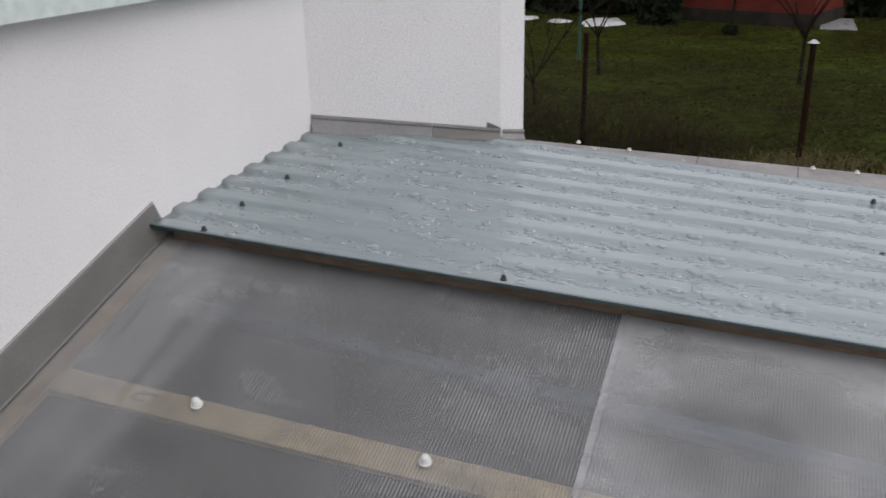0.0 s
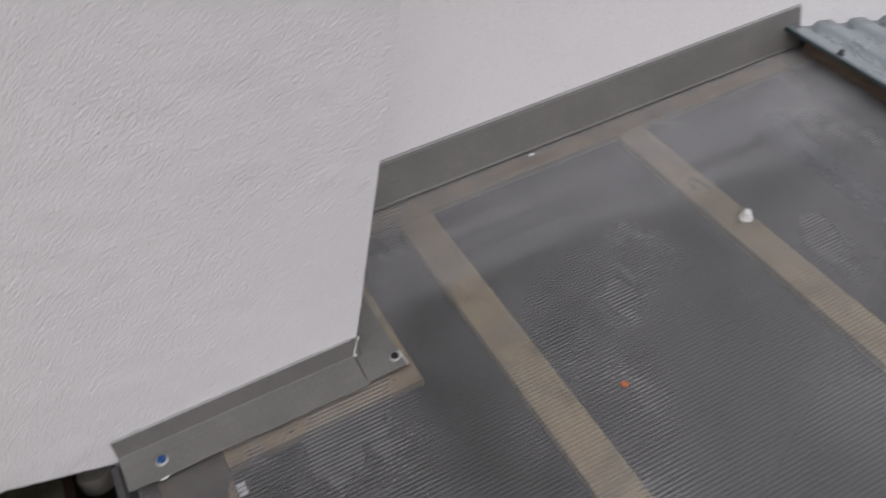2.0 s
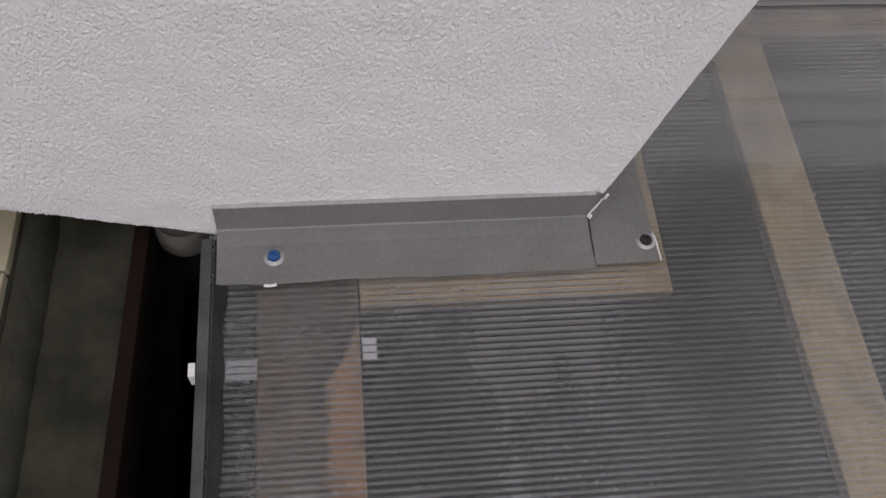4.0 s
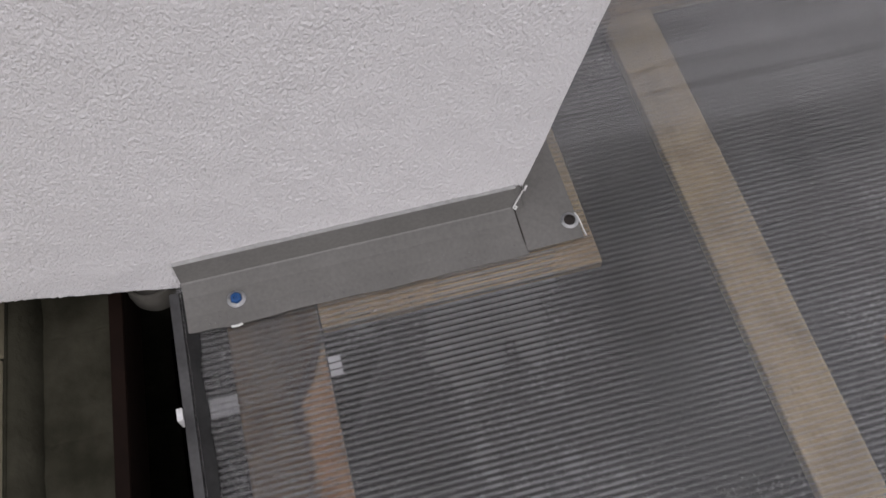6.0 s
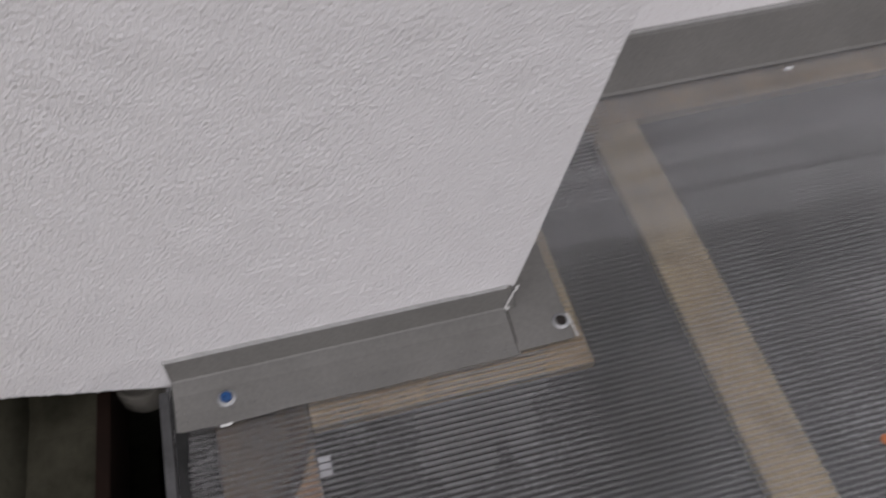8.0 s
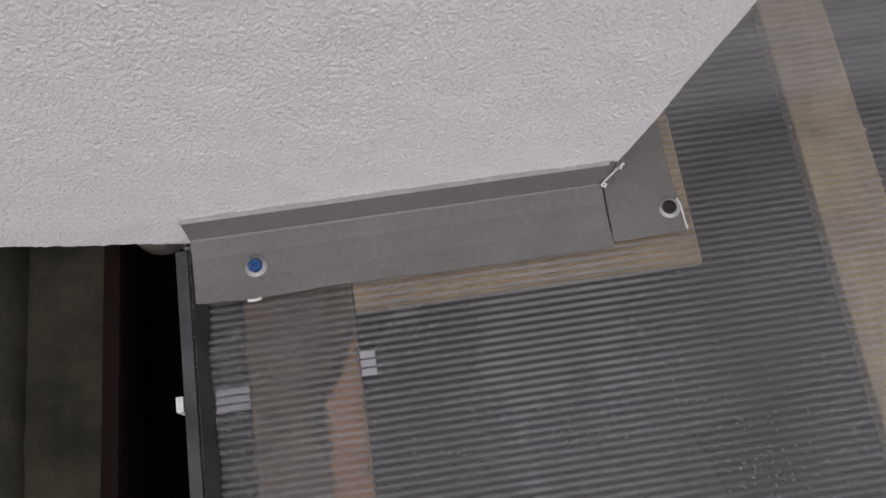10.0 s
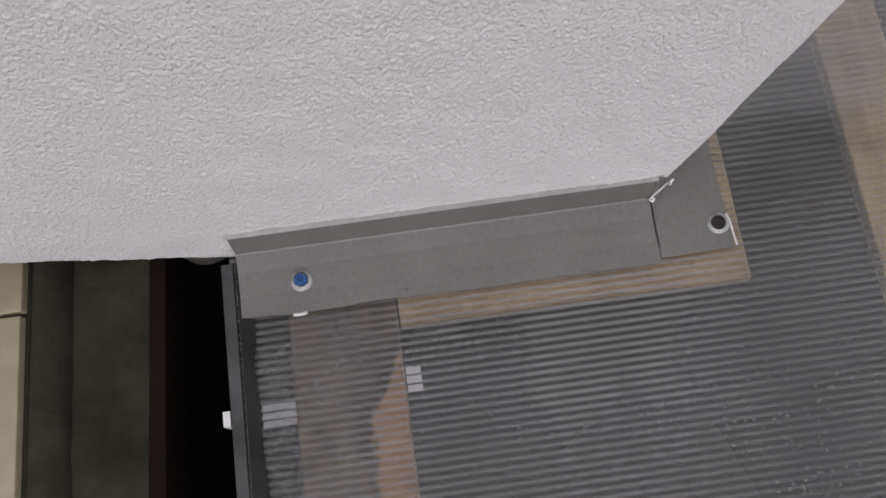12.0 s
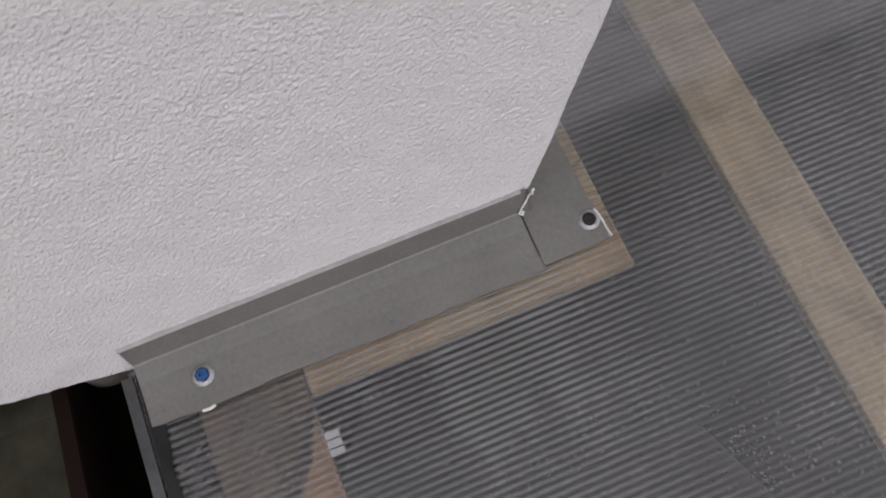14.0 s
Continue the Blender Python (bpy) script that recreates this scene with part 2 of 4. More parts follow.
EAVE_WOOD = eave_wood()
EDGE_PROFILE = two_scale("grey_edge_profile", (0.040, 0.040, 0.041), (0.085, 0.085, 0.086), 22, 160, 0.7, spec=0.3, bumpiness=0.3)
SEAL_TAPE = two_scale("black_sealing_tape", (0.012, 0.012, 0.012), (0.028, 0.028, 0.028), 22, 160, 0.8, spec=0.2, bumpiness=0.3)
FILLER = wood("brown_filler_wood", (0.09, 0.062, 0.042), (0.17, 0.12, 0.08), "x")
KNOT = two_scale("dark_knot_stain", (0.16, 0.11, 0.065), (0.24, 0.17, 0.105), 40, 200, 0.7)
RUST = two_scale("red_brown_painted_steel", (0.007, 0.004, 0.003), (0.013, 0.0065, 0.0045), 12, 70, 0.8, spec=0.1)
# near black: the shade of the eave gap is put into this colour
VOID = two_scale("eave_gap_shade", (0.0015, 0.0012, 0.001), (0.003, 0.0024, 0.002), 6, 40, 1.0, spec=0.0)
PIPE = two_scale("dull_grey_pipe", (0.10, 0.095, 0.082), (0.15, 0.143, 0.125), 12, 60, 0.7)
LEDGE = two_scale("dark_olive_grey_ledge", (0.026, 0.025, 0.017), (0.062, 0.059, 0.043), 14, 60, 0.9, bumpiness=0.5, dist=0.004, spec=0.1)
# old render darkened in colour for the shade under the overhanging wall
OLD_WALL = two_scale("shaded_old_render", (0.010, 0.0095, 0.007), (0.024, 0.023, 0.017), 11, 60, 0.9, bumpiness=0.5, dist=0.004, spec=0.1)
BEIGE = two_scale("beige_painted_board", (0.31, 0.275, 0.19), (0.39, 0.35, 0.25), 4, 40, 0.7, bumpiness=0.12, spec=0.25)
ZINC = two_scale("washer_steel", (0.30, 0.305, 0.31), (0.42, 0.425, 0.43), 120, 500, 0.45, 0.5)
DARK_HOLE = two_scale("dark_screw_socket", (0.011, 0.009, 0.008), (0.024, 0.016, 0.012), 90, 300, 0.6)
BLUE = two_scale("blue_screw_head", (0.010, 0.062, 0.20), (0.018, 0.095, 0.28), 90, 300, 0.45)
CAP = two_scale("white_plastic_cap", (0.62, 0.61, 0.59), (0.78, 0.77, 0.75), 60, 300, 0.35)
WHITE_BIT = two_scale("white_tape", (0.62, 0.62, 0.62), (0.74, 0.74, 0.74), 60, 300, 0.5)
SEALANT = two_scale("white_sealant", (0.66, 0.66, 0.65), (0.78, 0.78, 0.77), 60, 300, 0.5)
FASCIA = two_scale("weathered_grey_board", (0.19, 0.178, 0.175), (0.30, 0.283, 0.28), 9, 70, 0.6)
SILL = two_scale("pale_green_sill_metal", (0.60, 0.66, 0.65), (0.68, 0.74, 0.73), 3, 40, 0.35)
# dark colour that carries the shade of the room below the roof
UNDER = two_scale("room_shade_colour", (0.028, 0.026, 0.025), (0.05, 0.047, 0.045), 1.5, 20, 0.9)
BLUE_PIPE = two_scale("blue_grey_tube", (0.03, 0.075, 0.115), (0.05, 0.11, 0.16), 4, 40, 0.6)
LEAF = two_scale("orange_leaf", (0.36, 0.10, 0.03), (0.52, 0.17, 0.06), 60, 200, 0.6)


def painted_metal():
    """Grey-green painted corrugated steel, wet."""
    m, n, l, b = material("wet_grey_green_steel", 0.3, 0.2, 0.8)
    v = coords(n, l)
    c = ramp(n, l, noise_tex(n, l, v, 2.5, 5), [(0.3, (0.238, 0.287, 0.301)), (0.7, (0.298, 0.347, 0.365))])
    s = ramp(n, l, noise_tex(n, l, coords(n, l, (2, 14, 14)), 4, 5), [(0.35, (0.85, 0.86, 0.86)), (0.6, (1, 1, 1))])
    l.new(blend(n, l, c, s, 0.8, "MULTIPLY"), b.inputs["Base Color"])
    rg = n.new("ShaderNodeMapRange")
    rg.inputs["To Min"].default_value, rg.inputs["To Max"].default_value = 0.24, 0.40
    l.new(noise_tex(n, l, v, 25, 4), rg.inputs["Value"])
    l.new(rg.outputs["Result"], b.inputs["Roughness"])
    b.inputs["Coat Weight"].default_value, b.inputs["Coat Roughness"].default_value = 0.6, 0.20
    bump(n, l, b, noise_tex(n, l, v, 90, 3), 0.06, 0.001)
    return m


METAL = painted_metal()
METAL_EDGE = two_scale("dark_green_cut_edge", (0.016, 0.028, 0.028), (0.035, 0.055, 0.055), 20, 120, 0.5)


def water(name, body, fac):
    """Half-clear water beads with a shiny skin; the body's colour carries reflected light."""
    m, n, l, b = material(name, 0.04, spec=1.0)
    b.inputs["IOR"].default_value = 1.5
    b.inputs["Base Color"].default_value = (*body, 1)
    t, mx = n.new("ShaderNodeBsdfTransparent"), n.new("ShaderNodeMixShader")
    mx.inputs["Fac"].default_value = fac
    l.new(t.outputs[0], mx.inputs[1])
    l.new(b.outputs[0], mx.inputs[2])
    l.new(mx.outputs[0], n["Material Output"].inputs["Surface"])
    return m


WATER = water("water_drop", (0.44, 0.49, 0.51), 0.5)


def clear_water():
    """Small clear beads that bend the view behind them."""
    m, n, l, b = material("fine_water_drop", 0.03, spec=1.0)
    # a little pale body colour stands in for the beads' glints
    b.inputs["Base Color"].default_value = (0.42, 0.42, 0.43, 1)
    g, mx = n.new("ShaderNodeBsdfGlass"), n.new("ShaderNodeMixShader")
    g.inputs["IOR"].default_value, g.inputs["Roughness"].default_value = 1.36, 0.02
    mx.inputs["Fac"].default_value = 0.13
    l.new(g.outputs[0], mx.inputs[1])
    l.new(b.outputs[0], mx.inputs[2])
    l.new(mx.outputs[0], n["Material Output"].inputs["Surface"])
    return m


FINE_WATER = clear_water()
BARK = two_scale("dark_wet_bark", (0.012, 0.010, 0.008), (0.028, 0.023, 0.018), 8, 60, 0.85, bumpiness=0.5, dist=0.01, spec=0.0)
TWIG = two_scale("brown_twigs", (0.026, 0.019, 0.012), (0.060, 0.046, 0.030), 6, 40, 0.8, spec=0.0)
DRY_GRASS = two_scale("dry_grass", (0.12, 0.095, 0.045), (0.19, 0.15, 0.08), 6, 40, 0.8, spec=0.05)
RUSTY_POST = two_scale("rusty_fence_steel", (0.014, 0.008, 0.006), (0.026, 0.014, 0.010), 8, 60, 0.8, spec=0.0)
WIRE = two_scale("dull_fence_wire", (0.03, 0.03, 0.028), (0.05, 0.05, 0.046), 8, 60, 0.7, spec=0.1)
GREEN_POST = two_scale("green_painted_post", (0.012, 0.045, 0.032), (0.02, 0.07, 0.05), 8, 60, 0.5)
SNOW = two_scale("old_snow", (0.42, 0.42, 0.43), (0.62, 0.62, 0.63), 3, 20, 0.8, bumpiness=0.5, dist=0.02, spec=0.05)
RED_WALL = two_scale("red_house_wall", (0.10, 0.022, 0.016), (0.13, 0.030, 0.022), 2, 20, 0.8, spec=0.05)
PLINTH = two_scale("dark_plinth", (0.022, 0.019, 0.015), (0.04, 0.034, 0.028), 2, 20, 0.85, spec=0.05)
DARK_ROOF = two_scale("dark_roof_tiles", (0.05, 0.04, 0.04), (0.08, 0.06, 0.06), 2, 20, 0.8)
GLASS_DARK = two_scale("dark_window_glass", (0.015, 0.016, 0.018), (0.02, 0.022, 0.025), 2, 20, 0.08)
EVERGREEN = two_scale("dark_evergreen", (0.010, 0.015, 0.008), (0.02, 0.03, 0.014), 10, 60, 0.8, spec=0.05)
PAVING = two_scale("pale_paving", (0.20, 0.20, 0.20), (0.28, 0.28, 0.28), 3, 20, 0.8)


def lawn():
    m, n, l, b = material("winter_lawn", 1.0, spec=0.0)
    v = coords(n, l)
    a = ramp(n, l, noise_tex(n, l, v, 0.55, 5), [(0.3, (0.026, 0.022, 0.009)), (0.5, (0.035, 0.040, 0.010)), (0.7, (0.048, 0.062, 0.014))])
    c = ramp(n, l, noise_tex(n, l, v, 5.0, 6, 0.7), [(0.32, (0.35, 0.32, 0.28)), (0.5, (0.9, 0.9, 0.8)), (0.7, (1.5, 1.6, 1.2))])
    l.new(blend(n, l, a, c, 0.85, "MULTIPLY"), b.inputs["Base Color"])
    bump(n, l, b, noise_tex(n, l, v, 9, 5, 0.7), 0.9, 0.12)
    return m


LAWN = lawn()


# ---- building blocks ----
def part(name, bm, mat, parent=None, label=""):
    """Link a bmesh as one mesh object, under a thing or alone."""
    me = bpy.data.meshes.new(name)
    bm.normal_update()
    bm.to_mesh(me)
    bm.free()
    me.materials.append(mat)
    ob = new(name, me)
    if parent:
        ob.parent = parent
    if label:
        ob["label"] = label
    return ob


def thing(name, label, category, m=None, group="", kind=""):
    """An Empty at the base of a thing."""
    ob = new(name)
    ob.empty_display_size = 0.05
    if m is not None:
        ob.matrix_world = m
    return tagged(ob, label, category, group, kind)


def smooth(ob, angle=40):
    for p in ob.data.polygons:
        p.use_smooth = True
    ob.data.set_sharp_from_angle(angle=radians(angle))
    return ob


def box(bm, lo, hi, edge=0.0, m=None):
    """A box with softened edges."""
    g = bmesh.ops.create_cube(bm, size=1)["verts"]
    for v in g:
        v.co = Vector([lo[k] + (v.co[k] + 0.5) * (hi[k] - lo[k]) for k in range(3)])
    if edge:
        es = {e for v in g for e in v.link_edges}
        r = bmesh.ops.bevel(bm, geom=list(es), offset=edge, segments=2, affect="EDGES", profile=0.6)
        g = [v for v in r["verts"]]
    if m is not None:
        bmesh.ops.transform(bm, matrix=m, verts=g)
    return g


def prism(bm, pts, z0, z1):
    """An upright prism on a plan outline given counterclockwise."""
    lo = [bm.verts.new((x, y, z0)) for x, y in pts]
    hi = [bm.verts.new((x, y, z1)) for x, y in pts]
    bm.faces.new(hi)
    bm.faces.new(lo[::-1])
    k = len(pts)
    for i in range(k):
        bm.faces.new((lo[i], lo[(i + 1) % k], hi[(i + 1) % k], hi[i]))


def lathe(bm, profile, seg=20, at=(0, 0, 0)):
    """A turned body from (radius, height) pairs."""
    rings = []
    for r, z in profile:
        rings.append([bm.verts.new((at[0] + r * math.cos(2 * math.pi * k / seg), at[1] + r * math.sin(2 * math.pi * k / seg), at[2] + z)) for k in range(seg)])
    for a, b in zip(rings, rings[1:]):
        for k in range(seg):
            bm.faces.new((a[k], a[(k + 1) % seg], b[(k + 1) % seg], b[k]))
    bm.faces.new(rings[-1])
    bm.faces.new(rings[0][::-1])


def strip(bm, section, stations, wobble=0.0, seed=1):
    """A bent sheet: a section of (x, z) points swept along y through stations, with a ragged hand-cut edge at its first point."""
    rnd = random.Random(seed)
    rows = []
    for y in stations:
        w = wobble * (1.5 * noise.noise((y * 22, seed, 0.3)) + 0.7 * noise.noise((y * 75, seed, 1.7)) + rnd.uniform(-0.2, 0.2))
        rows.append([bm.verts.new((x + (w if k == 0 else 0), y, z)) for k, (x, z) in enumerate(section)])
    for a, b in zip(rows, rows[1:]):
        for k in range(len(section) - 1):
            bm.faces.new((a[k], a[k + 1], b[k + 1], b[k]))


def thicken(ob, t, offset=1.0):
    md = ob.modifiers.new("thickness", "SOLIDIFY")
    md.thickness, md.offset = t, offset
    return ob


def span(a, b, n):
    return [a + (b - a) * k / n for k in range(n + 1)]


# ---- the large structure ----
def wall_block(name, pts, z0, z1, mat, label):
    bm = bmesh.new()
    prism(bm, pts, z0, z1)
    return tagged(part(name, bm, mat), label, "wall", kind="structure")


def side_wall(name, axis, outline, a, b, mat, label):
    """A wall whose outline is given in its own plane: (y, z) between two x, or (x, z) between two y."""
    bm = bmesh.new()
    ends = [[bm.verts.new((c, u, z) if axis == "x" else (u, c, z)) for u, z in outline] for c in (a, b)]
    bm.faces.new(ends[0])
    bm.faces.new(ends[1][::-1])
    k = len(outline)
    for i in range(k):
        bm.faces.new((ends[0][i], ends[0][(i + 1) % k], ends[1][(i + 1) % k], ends[1][i]))
    bmesh.ops.recalc_face_normals(bm, faces=bm.faces[:])
    return tagged(part(name, bm, mat), label, "wall", kind="structure")


side_wall("wall_main", "x", [(-2.4, -0.72), (1.0, 0.31), (1.95, 0.31), (1.95, 2.4), (-2.4, 2.4)], A_X - 0.3, A_X, STUCCO_FINE, "long house wall with fine white render beside the roof")
# the same white wall lower down, with the room's shade in its colour
side_wall("wall_main_base", "x", [(-2.4, -2.7), (1.95, -2.7), (1.95, 0.31), (1.0, 0.31), (-2.4, -0.72)], A_X - 0.3, A_X - 0.003, UNDER, "house wall under the roof, coloured dark for the room's shade")
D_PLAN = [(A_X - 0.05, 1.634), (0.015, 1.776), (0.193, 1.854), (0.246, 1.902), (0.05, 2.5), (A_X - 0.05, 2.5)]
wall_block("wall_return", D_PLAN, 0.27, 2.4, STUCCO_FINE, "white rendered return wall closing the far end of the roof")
wall_block("wall_return_base", [(x - 0.004, y + 0.004) for x, y in D_PLAN], -2.7, 0.27, UNDER, "foot of the return wall, coloured dark for the room's shade")


def projecting_wall():
    """The wall that stands forward of the long one: rough render, its lower edge left ragged over the eave."""
    rnd = random.Random(4)
    bm = bmesh.new()
    ys = span(-2.4, -0.75, 8) + span(-0.74, B_Y, 520)
    zs = [0.0, 0.003, 0.006] + span(0.008, 0.62, 430) + span(0.624, 1.2, 150) + span(1.3, 2.5, 4)
    cols = []
    for j, y in enumerate(ys):
        ragged = rnd.uniform(-0.0015, 0.0012) + 0.004 * noise.noise((y * 14, 3.1, 0))
        col = []
        for i, z in enumerate(zs):
            base = -0.116 + 0.022 * (y + 0.38) if y < -0.38 else -0.116
            zz = base + z + (ragged if i == 0 else ragged * 0.5 if i == 1 else 0)
            patch = 0.75 + 0.6 * noise.noise((y * 9, zz * 9, 6.0))
            grain = max(-0.35, noise.noise((y * 330, zz * 265, 1.0)) + 0.4 * noise.noise((y * 430, zz * 380, 5.0)))
            wob = 0.0012 * noise.noise((y * 30, zz * 30, 1.0)) + 0.00100 * patch * grain if i else -0.003
            yy = y - (0.006 * max(zz, 0) if j == len(ys) - 1 else 0) + (0.0022 * noise.noise((5.0, zz * 42, 2.0)) + 0.0018 * noise.noise((7.0, zz * 130, 2.0)) if j == len(ys) - 1 else 0)
            col.append(bm.verts.new((B_X + wob - (0.003 if j == len(ys) - 1 else 0), yy, zz)))
        cols.append(col)
    for a, b in zip(cols, cols[1:]):
        for i in range(len(zs) - 1):
            bm.faces.new((a[i], b[i], b[i + 1], a[i + 1]))
    side = [bm.verts.new((A_X + 0.002, B_Y, v.co.z)) for v in cols[-1]]
    for i in range(len(zs) - 1):
        bm.faces.new((cols[-1][i], side[i], side[i + 1], cols[-1][i + 1]))
    back = [bm.verts.new((A_X + 0.002, v.co.y, v.co.z)) for v in (c[0] for c in cols[:-1])] + [side[0]]
    for a, b, c, d in zip((c[0] for c in cols), (c[0] for c in cols[1:]), back[1:], back):
        bm.faces.new((a, d, c, b))
    lid = [bm.verts.new((A_X + 0.002, v.co.y, v.co.z)) for v in (c[-1] for c in cols[:-1])] + [side[-1]]
    for a, b, c, d in zip((c[-1] for c in cols), (c[-1] for c in cols[1:]), lid[1:], lid):
        bm.faces.new((a, b, c, d))
    bmesh.ops.recalc_face_normals(bm, faces=bm.faces[:])
    ob = part("wall_projecting", bm, STUCCO)
    smooth(ob, 50)
    return tagged(ob, "projecting house wall with coarse white render and ragged lower edge", "wall", kind="structure")


projecting_wall()
wall_block("wall_old_base", [(A_X + 0.002, -2.4), (-0.150, -2.4), (-0.150, B_Y - 0.02), (A_X + 0.002, B_Y - 0.02)], -2.7, -0.16, OLD_WALL, "old wall under the projecting render, its shade put into the colour")
# unseen walls, added to keep light out from under the clear roof
side_wall("wall_under_outer", "x", [(-0.6, -2.7), (2.25, -2.7), (2.25, 0.16), (1.1, 0.08), (-0.6, -0.43)], 1.80, 1.95, UNDER, "added dark wall keeping light out from under the roof")
side_wall("wall_under_far", "y", [(-0.35, -2.7), (1.80, -2.7), (1.80, 0.02), (0.25, 0.10), (-0.35, 0.10)], 2.0, 2.06, UNDER, "added dark wall keeping light out below the far roof edge")
# added wall, coloured near black for the shade below the eave
side_wall("wall_under_near", "y", [(-0.06, -2.7), (1.80, -2.7), (1.80, -0.50), (-0.06, -0.28)], -0.78, -0.50, VOID, "added near-black wall standing in for the eave gap's shade")

# window sill high on the long wall
bm = bmesh.new()
box(bm, (A_X - 0.05, -0.02, 0.834), (A_X + 0.055, 1.62, 0.862), 0.004)
box(bm, (A_X + 0.050, -0.02, 0.818), (A_X + 0.058, 1.62, 0.863), 0.002)
tagged(part("window_sill", bm, SILL), "pale green sheet-metal window sill on the white wall", "window sill", kind="structure")


# ---- the clear roof ----
def under_batten(x0, x1, y0, y1, mat, label, skew=0.0, z1=-0.0095, depth=0.014):
    """A roof batten; skew is its drift up the slope per metre."""
    bm = bmesh.new()
    box(bm, (x0, y0, z1 - depth), (x1, y1, z1), 0.002)
    for v in bm.verts:
        v.co.y += skew * v.co.x
    ob = part("roof_batten", bm, mat)
    ob.matrix_world = ROOF
    return tagged(ob, label, "batten", "battens under the clear roof")


under_batten(0.0, 1.76, -0.356, -0.268, EAVE_WOOD, "dark-stained knotty eave batten under the clear sheet")
under_batten(-0.256, 1.76, 0.128, 0.188, BATTEN, "pale wooden batten under the clear roof sheet", 0.01)
under_batten(-0.256, 1.76, 0.574, 0.630, BATTEN, "pale wooden batten with white cap screws above it", 0.04)
under_batten(-0.302, -0.2575, 0.0235, 1.10, BATTEN_Y, "pale edge batten along the grey wall flashing")
under_batten(-0.001, 0.046, -0.266, 0.022, BATTEN_Y, "short pale batten along the corner flashing")
under_batten(-0.256, -0.0015, -0.03, 0.022, BATTEN, "short pale batten beside the projecting wall")
bm = bmesh.new()
rows = []
for k in range(25):
    x = -0.27 + 2.02 * k / 24
    p = ROOF @ Vector((x, 1.024 + 0.066 * x, 0.001))
    q = ROOF @ Vector((x, 1.044 + 0.066 * x, 0.001))
    rows.append([bm.verts.new(c) for c in (p, (p.x, p.y, metal_z(p.x, p.y) - 0.010), (q.x, q.y, metal_z(q.x, q.y) - 0.010), q)])
for a, b in zip(rows, rows[1:]):
    for k in range(4):
        bm.faces.new((a[k], b[k], b[(k + 1) % 4], a[(k + 1) % 4]))
bm.faces.new(rows[0])
bm.faces.new(rows[-1][::-1])
bmesh.ops.recalc_face_normals(bm, faces=bm.faces[:])
tagged(part("filler_board", bm, FILLER), "brown wooden filler board under the metal sheet's edge", "board")


def clear_sheet(x0, x1, label, skin):
    """Twin-wall sheet: two skins and the ribs between them, which run down the slope."""
    y0, ya, yb = -0.398, 1.095 + 0.09 * x0, 1.095 + 0.09 * x1
    t = thing("polycarbonate_sheet", label, "roof sheet", ROOF, "clear roof sheets")
    bm = bmesh.new()
    f = [bm.verts.new(p) for p in ((x0, y0, 0), (x1, y0, 0), (x1, yb, 0), (x0, ya, 0))]
    bm.faces.new(f)
    part("top_skin", bm, skin, t)
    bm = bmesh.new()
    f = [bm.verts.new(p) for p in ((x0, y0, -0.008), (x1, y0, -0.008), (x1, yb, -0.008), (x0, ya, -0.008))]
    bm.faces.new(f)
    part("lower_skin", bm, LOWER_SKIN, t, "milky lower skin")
    bm = bmesh.new()
    k = int((x1 - x0) / 0.0062)
    for i in range(k + 1):
        x = x0 + 0.0006 + i * (x1 - x0 - 0.0024) / k
        y1 = 1.095 + 0.09 * x
        f = [bm.verts.new(p) for p in ((x + 0.001, y0, -0.0078), (x + 0.001, y1, -0.0078), (x + 0.001, y1, -0.0010), (x + 0.001, y0, -0.0010))]
        bm.faces.new(f)
        f = [bm.verts.new(p) for p in ((x - 0.0006, y0, -0.0008), (x + 0.0022, y0, -0.0008), (x + 0.0022, y1, -0.0008), (x - 0.0006, y1, -0.0008))]
        bm.faces.new(f)
    tagged(part("ribs", bm, WEB, t), "fine clear ribs", kind="stuff")
    return t


clear_sheet(-0.318, 0.696, "wet clear twin-wall plastic roof sheet beside the wall", SHEET)
clear_sheet(0.704, 1.770, "wet clear twin-wall plastic roof sheet beyond the joint", MILKY_SHEET)
bm = bmesh.new()
for x0, x1, z0, z1 in ((0.6925, 0.7055, 0.0005, 0.0015), (0.6925, 0.6950, 0.0015, 0.0035), (0.7030, 0.7055, 0.0015, 0.0035)):
    box(bm, (x0, -0.386, z0), (x1, 1.08, z1), 0.0004)
ob = part("joint_strip", bm, JOINT)
ob.matrix_world = ROOF
tagged(ob, "clear plastic joint strip between two roof sheets", "joint strip")

# eave edging
edging = thing("eave_edging", "dark grey edge profile along the clear roof's eave", "edge profile", ROOF)
bm = bmesh.new()
box(bm, (-0.022, -0.4045, -0.014), (1.77, -0.4005, 0.0025), 0.0012)
part("profile", bm, EDGE_PROFILE, edging)
bm = bmesh.new()
box(bm, (-0.022, -0.4040, 0.0012), (1.77, -0.3945, 0.0036), 0.0008)
part("top_lip", bm, EDGE_PROFILE, edging)
bm = bmesh.new()
box(bm, (-0.022, -0.4015, -0.014), (1.77, -0.3945, -0.012), 0.0005)
part("lower_lip", bm, EDGE_PROFILE, edging)
bm = bmesh.new()
rnd = random.Random(9)
xs = span(-0.02, 1.76, 160)
lo = [bm.verts.new((x, -0.392, 0.0035)) for x in xs]
hi = [bm.verts.new((x, -0.3815 + 0.0035 * noise.noise((x * 22, 0, 0)) + rnd.uniform(-0.0006, 0.0006), 0.0016)) for x in xs]
for a, b, c, d in zip(lo, lo[1:], hi[1:], hi):
    bm.faces.new((a, b, c, d))
part("sealing_tape", bm, SEAL_TAPE, edging, "ragged black sealing tape")

